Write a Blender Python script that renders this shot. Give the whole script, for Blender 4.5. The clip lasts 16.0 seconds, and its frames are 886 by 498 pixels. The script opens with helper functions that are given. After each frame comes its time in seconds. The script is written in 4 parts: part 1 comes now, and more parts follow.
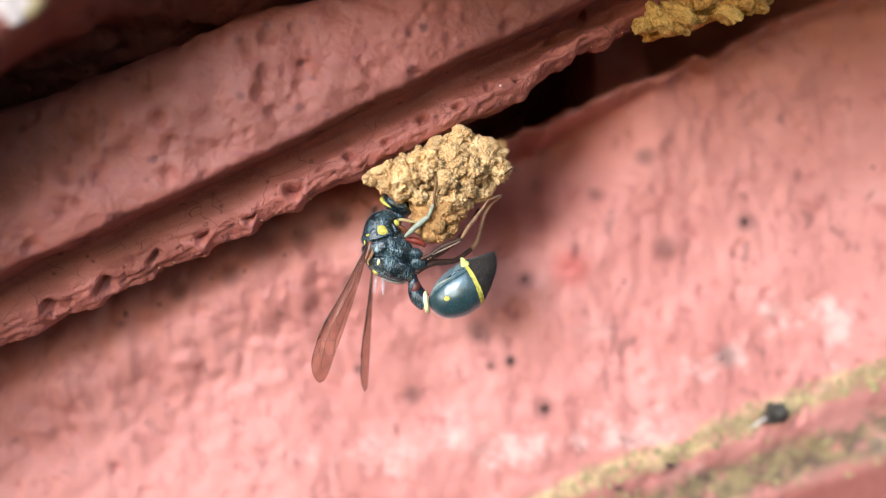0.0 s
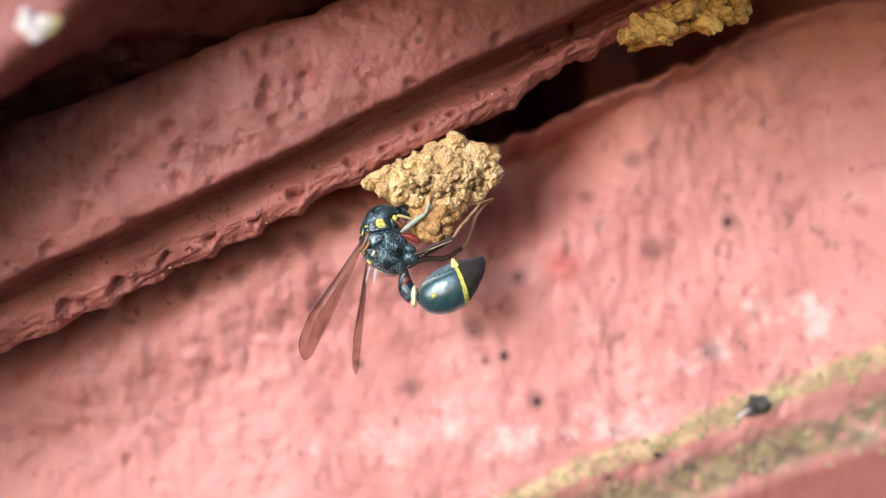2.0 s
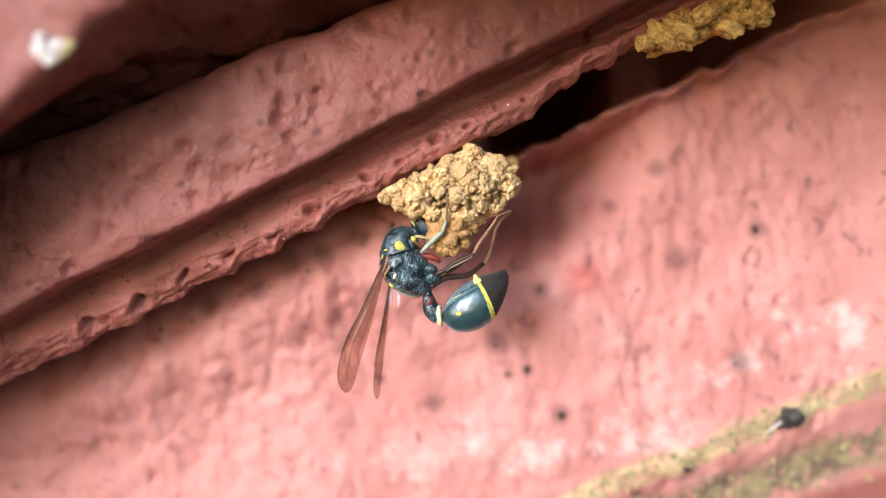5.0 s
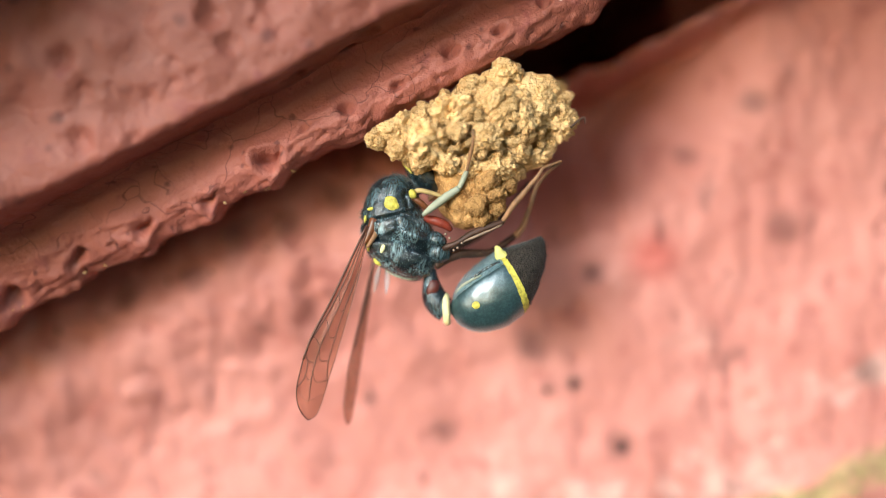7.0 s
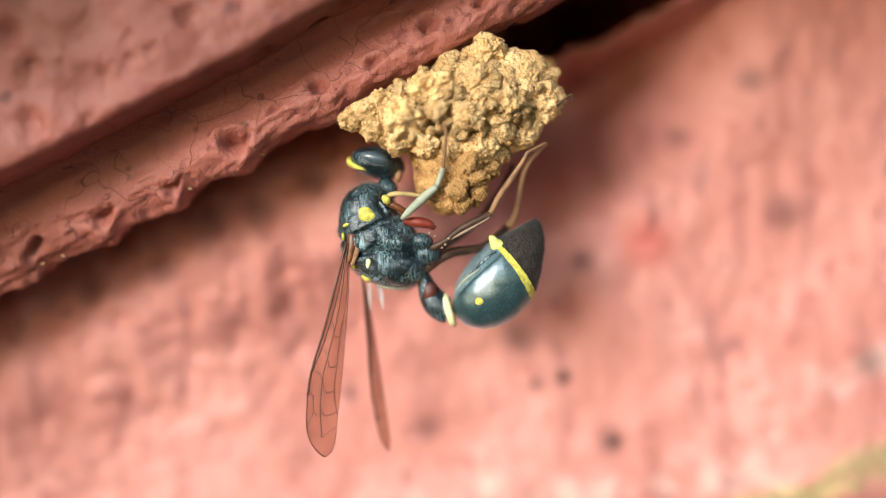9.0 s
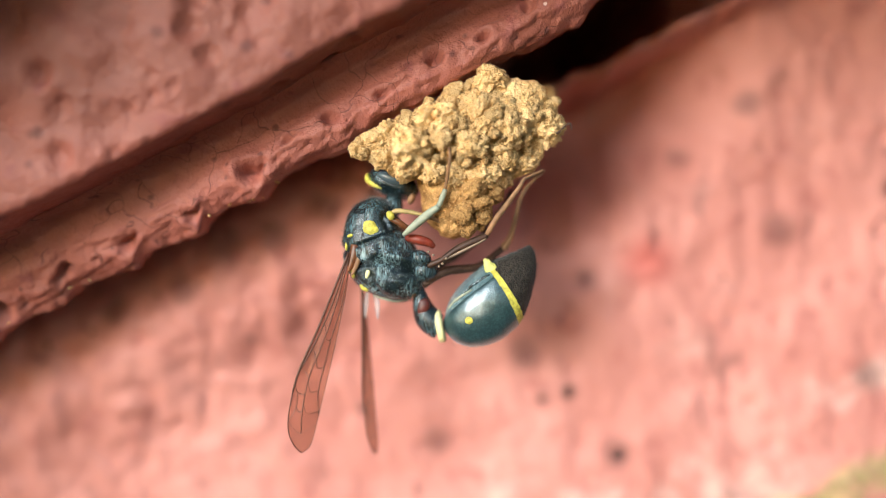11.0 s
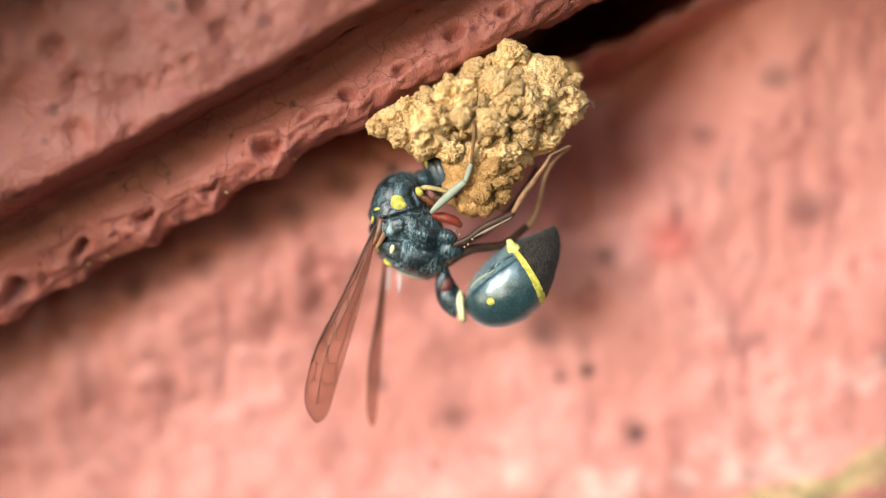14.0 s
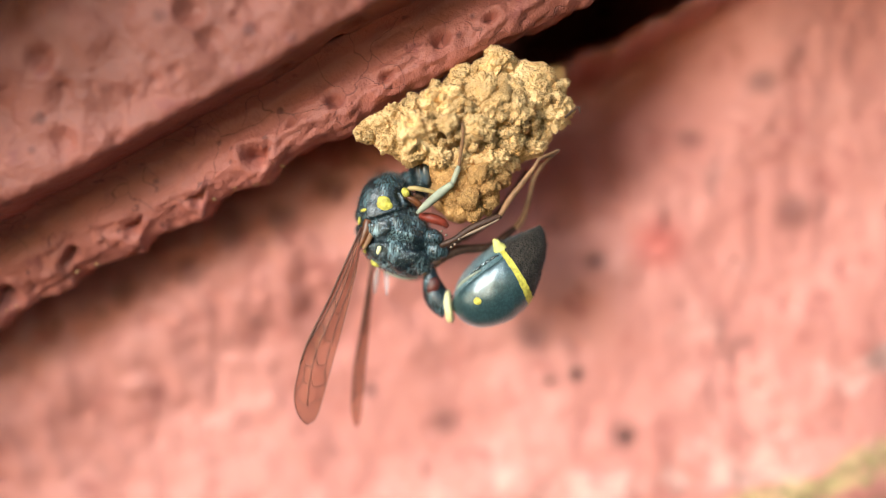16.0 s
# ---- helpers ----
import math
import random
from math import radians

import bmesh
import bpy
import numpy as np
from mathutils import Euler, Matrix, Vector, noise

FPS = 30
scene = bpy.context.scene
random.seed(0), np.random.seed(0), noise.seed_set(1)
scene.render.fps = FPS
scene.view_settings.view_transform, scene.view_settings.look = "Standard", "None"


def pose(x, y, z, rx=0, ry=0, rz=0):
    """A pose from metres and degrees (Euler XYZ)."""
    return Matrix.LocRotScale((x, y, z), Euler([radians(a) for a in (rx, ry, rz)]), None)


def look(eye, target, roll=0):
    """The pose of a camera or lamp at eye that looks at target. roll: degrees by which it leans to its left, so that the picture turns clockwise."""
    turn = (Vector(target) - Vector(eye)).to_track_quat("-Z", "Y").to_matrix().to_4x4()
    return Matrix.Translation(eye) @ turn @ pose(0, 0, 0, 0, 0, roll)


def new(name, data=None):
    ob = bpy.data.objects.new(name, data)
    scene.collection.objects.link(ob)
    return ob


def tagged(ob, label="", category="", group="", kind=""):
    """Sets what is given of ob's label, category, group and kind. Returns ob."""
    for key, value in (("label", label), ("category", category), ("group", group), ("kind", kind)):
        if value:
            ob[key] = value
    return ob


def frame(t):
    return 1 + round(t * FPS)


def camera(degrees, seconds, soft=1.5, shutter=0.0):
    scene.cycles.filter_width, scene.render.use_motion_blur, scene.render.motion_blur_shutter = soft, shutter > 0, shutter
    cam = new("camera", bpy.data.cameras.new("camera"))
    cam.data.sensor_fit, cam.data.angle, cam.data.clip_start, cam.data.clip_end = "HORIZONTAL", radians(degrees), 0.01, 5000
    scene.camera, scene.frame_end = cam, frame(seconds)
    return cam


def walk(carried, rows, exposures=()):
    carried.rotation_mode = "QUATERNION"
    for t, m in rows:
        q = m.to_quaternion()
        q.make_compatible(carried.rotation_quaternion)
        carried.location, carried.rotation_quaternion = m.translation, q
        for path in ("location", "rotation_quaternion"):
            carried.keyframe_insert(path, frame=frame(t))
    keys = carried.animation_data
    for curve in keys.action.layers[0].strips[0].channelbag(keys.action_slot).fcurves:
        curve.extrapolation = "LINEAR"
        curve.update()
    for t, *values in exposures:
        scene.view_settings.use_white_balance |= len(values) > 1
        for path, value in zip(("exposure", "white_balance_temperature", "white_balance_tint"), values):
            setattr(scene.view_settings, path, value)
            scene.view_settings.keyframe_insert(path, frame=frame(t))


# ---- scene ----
MM = 0.001  # the place is a hand's width across: lengths below are in millimetres

# seconds, then millimetres and degrees
PATH = [
    (0.0, -0.537, 2.782, -0.582, 91.085, -0.646, -0.932),
    (0.5, -0.275, 2.004, -0.779, 91.011, -0.637, -1.556),
    (1.0, -0.271, 1.123, -0.839, 91.146, -0.646, -0.715),
    (1.5, -0.094, 0.946, -0.718, 90.852, -0.654, -0.875),
    (2.0, -0.106, 0.336, -0.498, 90.962, -0.407, -0.693),
    (2.5, 0.020, 1.667, -0.800, 90.480, -0.495, -1.994),
    (3.0, 0.314, 1.888, -1.078, 91.239, -0.324, -2.067),
    (3.5, -0.084, 1.947, -1.410, 89.479, -0.402, 1.644),
    (4.0, 1.209, 3.704, -0.313, 89.934, 0.464, 0.359),
    (4.5, 1.142, 0.391, -0.006, 91.103, 0.584, 1.889),
    (4.7, 1.152, 0.067, -0.295, 91.637, 0.433, 2.084),
    (6.8, -0.905, 16.059, 0.407, 90.100, 0.630, 0.546),
    (7.0, -1.015, 16.475, 0.371, 89.070, 0.686, 0.657),
    (7.5, -0.593, 17.323, 0.433, 88.454, 0.792, 0.226),
    (8.0, -0.585, 17.849, 0.508, 88.550, 0.895, 0.083),
    (8.5, -0.605, 17.781, 0.531, 88.344, 0.823, 0.547),
    (9.0, -0.486, 18.324, 0.259, 88.299, 1.026, 0.254),
    (9.5, -0.417, 17.284, 0.695, 88.593, 1.453, 0.467),
    (10.0, -0.841, 16.926, 0.415, 88.265, 1.366, 1.032),
    (10.2, -0.716, 16.560, 0.310, 89.319, 1.511, 1.242),
    (12.3, 0.254, 17.645, 1.357, 87.476, 1.181, 1.845),
    (12.5, 0.013, 17.349, 1.279, 86.877, 1.082, 2.476),
    (13.0, 0.189, 17.447, 1.300, 87.179, 1.183, 1.988),
    (13.5, 0.073, 17.355, 1.393, 87.076, 1.236, 2.173),
    (14.0, -0.030, 17.302, 1.228, 86.705, 1.157, 2.792),
    (14.5, 0.193, 17.703, 1.495, 87.423, 1.420, 2.076),
    (15.0, 0.087, 17.134, 1.198, 86.964, 1.371, 2.487),
    (15.5, 0.162, 17.204, 1.169, 86.267, 1.373, 2.298),
    (16.0, 0.200, 17.232, 1.402, 86.778, 1.496, 2.350),
]
cam = camera(57.2, 16.0, soft=1.0)
walk(cam, [(t, pose(x * MM, y * MM, z * MM, rx, ry, rz)) for t, x, y, z, rx, ry, rz in PATH],
     [(0.0, 0.40, 5600, 13), (2.5, 0.38, 5600, 13), (3.0, 0.33, 5600, 13), (4.0, 0.20, 5600, 13), (4.5, 0.48, 5600, 13), (4.7, 0.48, 5600, 13), (6.8, 0.40, 6180, 7.5), (16.0, 0.40, 6180, 7.5)])

cam.data.dof.use_dof, cam.data.dof.aperture_fstop = True, 12.0

# ---- light: shaded daylight, broad and soft, from in front and from one side ----
LIGHT_FROM = Vector((-0.52, -0.82, 0.30)).normalized()
world = bpy.data.worlds.new("sky")
scene.world = world
world.use_nodes = True
sky = world.node_tree.nodes.new("ShaderNodeTexSky")
sky.sky_type, sky.sun_disc = "NISHITA", False
sky.sun_elevation = math.asin(LIGHT_FROM.z)
sky.sun_rotation = math.atan2(LIGHT_FROM.x, LIGHT_FROM.y)
world.node_tree.links.new(sky.outputs[0], world.node_tree.nodes["Background"].inputs[0])
world.node_tree.nodes["Background"].inputs[1].default_value = 0.165
sun = new("sun", bpy.data.lights.new("sun", "SUN"))
sun.data.energy, sun.data.angle, sun.data.color = 3.3, radians(28), (1.0, 0.96, 0.92)
sun.matrix_world = look(LIGHT_FROM, (0, 0, 0))


# ---- materials ----
class Mat:
    """A node material with short calls."""

    def __init__(self, name, rough=0.6, metal=0.0, spec=0.5):
        self.m = bpy.data.materials.new(name)
        self.m.use_nodes = True
        self.n, self.l = self.m.node_tree.nodes, self.m.node_tree.links
        self.b = self.n["Principled BSDF"]
        self.b.inputs["Roughness"].default_value = rough
        self.b.inputs["Metallic"].default_value = metal
        self.b.inputs["Specular IOR Level"].default_value = spec
        self.co = self.n.new("ShaderNodeTexCoord").outputs["Object"]
        self.last = None

    def put(self, a, b):
        self.l.new(a, b)

    def noise(self, scale, detail=4.0, rough=0.55, distort=0.0, stretch=None, turn=0.0):
        t = self.n.new("ShaderNodeTexNoise")
        t.inputs["Scale"].default_value, t.inputs["Detail"].default_value = scale, detail
        t.inputs["Roughness"].default_value, t.inputs["Distortion"].default_value = rough, distort
        src = self.co
        if stretch:
            mp = self.n.new("ShaderNodeMapping")
            mp.inputs["Scale"].default_value = stretch
            mp.inputs["Rotation"].default_value = (0, radians(turn), 0)
            self.put(src, mp.inputs[0])
            src = mp.outputs[0]
        self.put(src, t.inputs["Vector"])
        return t.outputs["Fac"]

    def voronoi(self, scale, feature="F1", warp=0.0):
        t = self.n.new("ShaderNodeTexVoronoi")
        t.feature = feature
        t.inputs["Scale"].default_value = scale
        src = self.co
        if warp:
            w = self.n.new("ShaderNodeTexNoise")
            w.inputs["Scale"].default_value = scale * 0.9
            self.put(src, w.inputs["Vector"])
            mix = self.n.new("ShaderNodeVectorMath")
            mix.operation = "MULTIPLY_ADD"
            mix.inputs[1].default_value = (warp, warp, warp)
            self.put(w.outputs["Color"], mix.inputs[0])
            self.put(src, mix.inputs[2])
            src = mix.outputs[0]
        self.put(src, t.inputs["Vector"])
        return t.outputs["Distance"]

    def ramp(self, fac, lo, hi):
        r = self.n.new("ShaderNodeMapRange")
        r.interpolation_type = "SMOOTHSTEP"
        r.inputs[1].default_value, r.inputs[2].default_value = lo, hi
        self.put(fac, r.inputs[0])
        return r.outputs[0]

    def math(self, op, a, b):
        t = self.n.new("ShaderNodeMath")
        t.operation = op
        for i, v in enumerate((a, b)):
            if isinstance(v, (int, float)):
                t.inputs[i].default_value = v
            else:
                self.put(v, t.inputs[i])
        return t.outputs[0]

    def mix(self, fac, a, b):
        t = self.n.new("ShaderNodeMix")
        t.data_type = "RGBA"
        self.put(fac, t.inputs[0])
        for i, v in ((6, a), (7, b)):
            if isinstance(v, tuple):
                t.inputs[i].default_value = (*v, 1)
            else:
                self.put(v, t.inputs[i])
        return t.outputs[2]

    def colour(self, v):
        if isinstance(v, tuple):
            self.b.inputs["Base Color"].default_value = (*v, 1)
        else:
            self.put(v, self.b.inputs["Base Color"])
        return self

    def rough(self, fac, lo, hi):
        r = self.n.new("ShaderNodeMapRange")
        r.inputs[3].default_value, r.inputs[4].default_value = lo, hi
        self.put(fac, r.inputs[0])
        self.put(r.outputs[0], self.b.inputs["Roughness"])
        return self

    def bump(self, height, distance, strength=1.0):
        t = self.n.new("ShaderNodeBump")
        t.inputs["Distance"].default_value, t.inputs["Strength"].default_value = distance, strength
        self.put(height, t.inputs["Height"])
        if self.last:
            self.put(self.last, t.inputs["Normal"])
        self.last = t.outputs[0]
        self.put(self.last, self.b.inputs["Normal"])
        return self

    def axis(self, x, y, z, shift):
        """A level that grows along (x, y, z), in metres, from shift."""
        t = self.n.new("ShaderNodeVectorMath")
        t.operation = "DOT_PRODUCT"
        t.inputs[1].default_value = (x, y, z)
        self.put(self.co, t.inputs[0])
        return self.math("SUBTRACT", t.outputs["Value"], shift)

    def near(self, x, z, radius):
        """One at a place on the wall, falling to nothing at the radius."""
        flat = self.n.new("ShaderNodeVectorMath")
        flat.operation = "MULTIPLY"
        flat.inputs[1].default_value = (1, 0, 1)
        self.put(self.co, flat.inputs[0])
        t = self.n.new("ShaderNodeVectorMath")
        t.operation = "DISTANCE"
        t.inputs[1].default_value = (x * MM, 0, z * MM)
        self.put(flat.outputs[0], t.inputs[0])
        return self.ramp(t.outputs["Value"], radius * MM, radius * MM * 0.15)


# dark spots on the wall: place and size
SPOTS = [(6.97, -9.74, 0.40), (3.49, -7.08, 0.22), (4.71, -6.78, 0.24), (5.72, -1.52, 0.30), (20.0, 2.39, 0.36), (15.3, -13.43, 0.42),
         (11.9, -15.1, 0.30), (14.73, 0.58, 0.45), (18.89, -6.36, 0.40), (-6.3, 2.2, 0.40), (-10.9, 0.5, 0.46), (2.7, -4.9, 0.45), (-1.6, -9.0, 0.35), (-16.4, -2.4, 0.4), (-8.6, 1.0, 0.35), (-4.0, 2.4, 0.3), (-13.0, -1.4, 0.4), (-2.0, 1.6, 0.25), (10.5, 4.2, 0.3), (13.5, 6.6, 0.35), (-5.1, -7.4, 0.2)]


def paint_wall():
    """Red oxide paint, old and chalky, with drips, a red touch and two yellow-green lichen lines."""
    m = Mat("red_wall_paint", 0.62, spec=0.35)
    big = m.noise(130, 3)
    fine = m.noise(700, 3)
    streak = m.noise(420, 3, stretch=(1.0, 1.0, 0.28), turn=8)
    c = m.mix(m.ramp(big, 0.35, 0.68), (0.49, 0.203, 0.171), (0.60, 0.273, 0.236))
    c = m.mix(m.math("MULTIPLY", m.ramp(streak, 0.60, 0.76), 0.35), c, (0.68, 0.36, 0.31))
    c = m.mix(m.math("MULTIPLY", m.ramp(fine, 0.55, 0.72), 0.55), c, (0.33, 0.10, 0.09))
    c = m.mix(m.math("MULTIPLY", m.near(8.6, -0.7, 1.9), 0.45), c, (0.50, 0.06, 0.045))
    pale = m.math("MULTIPLY", m.ramp(m.noise(260, 4, 0.65, stretch=(0.8, 1.0, 0.9), turn=-12), 0.53, 0.70), m.ramp(m.axis(-0.45, 0, 1, -8.0 * MM), 2.0 * MM, -6.0 * MM))
    c = m.mix(m.math("MULTIPLY", pale, 0.6), c, (0.76, 0.57, 0.51))
    # grime: smeared pits, and dark spots, some breaking up the ledge's shadow edge
    smear = m.ramp(m.noise(640, 3, distort=0.8, stretch=(1.0, 1.0, 0.6), turn=25), 0.60, 0.73)
    c = m.mix(m.math("MULTIPLY", smear, 0.7), c, (0.22, 0.095, 0.085))
    for x, z, r in SPOTS:
        c = m.mix(m.math("MULTIPLY", m.near(x, z, r * 2.8), 0.62), c, (0.12, 0.05, 0.045))
    # lichen lines, running with the ledge
    for k, off, half, strength, old, young in ((0.39, -6.5 - 0.39 * 30.8, 1.25, 0.72, (0.30, 0.24, 0.12), (0.60, 0.49, 0.24)), (0.33, -11.6 - 0.33 * 30.8, 2.6, 0.82, (0.10, 0.105, 0.065), (0.30, 0.275, 0.13))):
        d = m.axis(-k, 0, 1, off * MM)
        wob = m.math("MULTIPLY", m.math("SUBTRACT", m.noise(260, 3), 0.5), 2.2 * MM)
        d = m.math("ABSOLUTE", m.math("ADD", d, wob), 0)
        line = m.math("MULTIPLY", m.ramp(d, half * MM, half * MM * 0.35), m.ramp(m.noise(900, 3), 0.30, 0.50))
        line = m.math("MULTIPLY", line, strength)
        lichen = m.mix(m.ramp(m.noise(800, 3), 0.35, 0.65), old, young)
        c = m.mix(line, c, lichen)
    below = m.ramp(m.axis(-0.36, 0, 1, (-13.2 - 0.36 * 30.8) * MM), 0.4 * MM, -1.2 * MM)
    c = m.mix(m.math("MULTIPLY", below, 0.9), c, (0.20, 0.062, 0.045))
    m.colour(c).rough(fine, 0.5, 0.75)
    m.bump(big, 0.0009, 0.4).bump(m.noise(1100, 3), 0.00020, 0.6)
    return m.m


def paint_trim(name, cracked):
    """The same paint, thick and darker, the board's darkened further for its shade; crazed with hair cracks where it is
    exposed.
    """
    m = Mat(name, 0.5, spec=0.3)
    big, mid, fine = m.noise(160, 3), m.noise(900, 4), m.noise(5000, 3)
    # the board's colour is scaled down to put its shade into the paint
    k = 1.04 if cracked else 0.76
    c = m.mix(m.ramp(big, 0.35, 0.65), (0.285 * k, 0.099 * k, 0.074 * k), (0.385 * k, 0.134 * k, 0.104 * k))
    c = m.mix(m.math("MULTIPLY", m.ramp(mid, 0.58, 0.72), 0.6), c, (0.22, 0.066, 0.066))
    if cracked:
        edge = m.voronoi(480, "DISTANCE_TO_EDGE", 0.0030)
        crack = m.math("MULTIPLY", m.ramp(edge, 0.012, 0.003), m.ramp(m.noise(420, 3), 0.41, 0.50))
        c = m.mix(m.math("MULTIPLY", crack, 0.62), c, (0.085, 0.030, 0.026))
        speck = m.math("MULTIPLY", m.ramp(m.voronoi(1300, "F1", 0.0005), 0.24, 0.06), 0.7)
        c = m.mix(m.math("MULTIPLY", speck, m.ramp(m.noise(300, 2), 0.46, 0.56)), c, (0.085, 0.028, 0.028))
        pale = m.ramp(m.voronoi(900), 0.09, 0.05)
        c = m.mix(m.math("MULTIPLY", pale, m.ramp(m.noise(260, 2), 0.60, 0.66)), c, (0.75, 0.55, 0.50))
        m.bump(m.math("SUBTRACT", 1.0, crack), 0.00004, 0.6)
    else:
        speck = m.ramp(m.voronoi(700, "F1", 0.0006), 0.24, 0.10)
        c = m.mix(m.math("MULTIPLY", speck, m.math("MULTIPLY", m.ramp(m.noise(240, 2), 0.40, 0.55), 0.8)), c, (0.11, 0.035, 0.032))
    m.colour(c).rough(mid, 0.38, 0.62)
    m.bump(mid, 0.00030, 0.7).bump(m.noise(2400, 4, 0.65), 0.00012, 0.7).bump(fine, 0.00007, 0.7)
    return m.m


def mud(name, dry, dark, rough=0.95):
    """Sandy mud: crumbs and pale grains with dark gaps between, damper in patches."""
    m = Mat(name, rough, spec=0.08)
    grain, mid = m.noise(13000, 3, 0.7), m.noise(1100, 4)
    crumb, sand = m.voronoi(3600, "F1", 0.00012), m.voronoi(11000, "F1", 0.00003)
    info = m.n.new("ShaderNodeObjectInfo")
    c = m.mix(m.ramp(mid, 0.34, 0.58), dark, dry)
    c = m.mix(m.math("MULTIPLY", info.outputs["Random"], 0.30), c, tuple(0.66 * v for v in dry))
    c = m.mix(m.math("MULTIPLY", m.ramp(crumb, 0.55, 0.9), 0.16), c, tuple(0.5 * v for v in dark))
    c = m.mix(m.math("MULTIPLY", m.ramp(grain, 0.58, 0.72), 0.20), c, tuple(0.40 * v for v in dark))
    c = m.mix(m.math("MULTIPLY", m.ramp(m.noise(9000, 2), 0.54, 0.66), 0.5), c, tuple(min(0.95, 1.15 * v + 0.05) for v in dry))
    m.colour(c).bump(m.math("SUBTRACT", 1.0, crumb), 0.00010, 0.8).bump(m.math("SUBTRACT", 1.0, sand), 0.00004, 0.8).bump(grain, 0.00006, 0.9)
    return m.m


def chitin(name, base, sheen, rough, grain=0.00002, spec=0.5, sheen_weight=0.10, down=None, coat=0.3, pit=24000, even=False):
    """Insect cuticle: dark, finely pitted, with pale down whose colour also imitates bluish highlights."""
    m = Mat(name, rough, spec=spec)
    pits, mid = m.voronoi(pit), m.noise(9000, 3)
    c = m.mix(m.ramp(mid, 0.35, 0.7), base, sheen)
    if down:
        hairs = m.ramp(m.noise(14000, 3, 0.6, stretch=(1.0, 1.0, 0.15), turn=40), 0.38, 0.68)
        patch = m.ramp(m.noise(1500, 4, stretch=(1.0, 1.0, 0.5), turn=40), 0.40, 0.60)
        c = m.mix(m.math("MULTIPLY", hairs, patch), c, down)
    m.colour(c).rough(mid, max(0.05, rough - 0.1), rough + 0.12)
    m.b.inputs["Specular Tint"].default_value = (0.78, 0.92, 1.0, 1)
    m.b.inputs["Coat Tint"].default_value = (0.80, 0.95, 1.0, 1)
    m.b.inputs["Coat Weight"].default_value = coat
    m.b.inputs["Coat Roughness"].default_value = 0.16
    m.b.inputs["Sheen Weight"].default_value = sheen_weight
    m.b.inputs["Sheen Roughness"].default_value = 0.4
    m.b.inputs["Sheen Tint"].default_value = (0.75, 0.92, 1.0, 1)
    m.bump(pits, grain, 0.8)
    if not even:
        hair = m.noise(9000, 3, stretch=(1.0, 1.0, 0.2), turn=35)
        m.bump(hair, grain * 1.0, 0.6).bump(m.noise(2600, 3, stretch=(1.0, 1.0, 0.3), turn=50), grain * 1.6, 0.7)
    return m.m


def plain(name, colour, rough, vary=0.25, scale=2500, spec=0.4):
    m = Mat(name, rough, spec=spec)
    f = m.noise(scale, 3)
    m.colour(m.mix(m.ramp(f, 0.3, 0.7), tuple(v * (1 - vary) for v in colour), colour))
    m.bump(f, 0.00003, 0.5)
    return m.m


def wing_film(name, dark, light, tint, body):
    m = Mat(name, 0.22, spec=0.5)
    m.colour(m.mix(m.noise(700, 3), dark, light))
    clear = m.n.new("ShaderNodeBsdfTransparent")
    clear.inputs[0].default_value = (*tint, 1)
    mix = m.n.new("ShaderNodeMixShader")
    mix.inputs[0].default_value = body
    m.put(clear.outputs[0], mix.inputs[1])
    m.put(m.b.outputs[0], mix.inputs[2])
    m.put(mix.outputs[0], m.n["Material Output"].inputs["Surface"])
    m.bump(m.noise(1500, 3), 0.00005, 0.6)
    return m.m


WALL = paint_wall()
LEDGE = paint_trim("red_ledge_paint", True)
BOARD = paint_trim("red_shaded_board_paint", False)
MUD = mud("dry_mud", (0.93, 0.65, 0.32), (0.76, 0.46, 0.185))
MUD_OCHRE = mud("ochre_mud", (0.95, 0.66, 0.22), (0.52, 0.27, 0.06))
MUD_WET = mud("damp_mud", (0.60, 0.36, 0.14), (0.32, 0.17, 0.06), 0.7)
BLACK = chitin("black_cuticle", (0.003, 0.005, 0.006), (0.009, 0.021, 0.025), 0.20, 0.00002, 0.8, 0.04, (0.10, 0.165, 0.185))
# the plates' pale down also carries their whitish highlights as colour
PLATE = chitin("downy_highlit_cuticle", (0.004, 0.007, 0.009), (0.014, 0.030, 0.035), 0.20, 0.000025, 0.95, 0.06, (0.28, 0.41, 0.44), 0.40)
GLOSS = chitin("gaster_cuticle", (0.014, 0.034, 0.037), (0.034, 0.072, 0.076), 0.36, 0.000007, 1.0, 0.40, None, 0.6, 20000, True)
UNDER = chitin("under_cuticle", (0.050, 0.10, 0.12), (0.12, 0.20, 0.22), 0.36, 0.00003, 0.7, 0.2, (0.26, 0.34, 0.36), 0.25, 13000, True)
TAIL = chitin("tail_cuticle", (0.012, 0.010, 0.008), (0.034, 0.029, 0.024), 0.7, 0.00004, 0.2, 0.15, (0.05, 0.042, 0.034), 0.0, 14000, True)
YELLOW = plain("yellow_mark", (0.66, 0.62, 0.10), 0.55, 0.45, 7000)
MARK = plain("pale_yellow_mark", (0.70, 0.72, 0.22), 0.5, 0.3, 6000)
CREAM = plain("cream_mark", (0.82, 0.80, 0.42), 0.45, 0.15)
RED = plain("red_cuticle", (0.21, 0.030, 0.015), 0.5, 0.4)
DARK_RED = plain("dark_red_cuticle", (0.09, 0.015, 0.010), 0.45, 0.5)
RUST = plain("rust_cuticle", (0.16, 0.055, 0.018), 0.35, 0.5)
BROWN = plain("brown_cuticle", (0.060, 0.028, 0.016), 0.55, 0.5)
AMBER = plain("amber_leg", (0.30, 0.165, 0.080), 0.6, 0.45)
PALE = plain("pale_green_leg", (0.34, 0.39, 0.30), 0.55, 0.25)
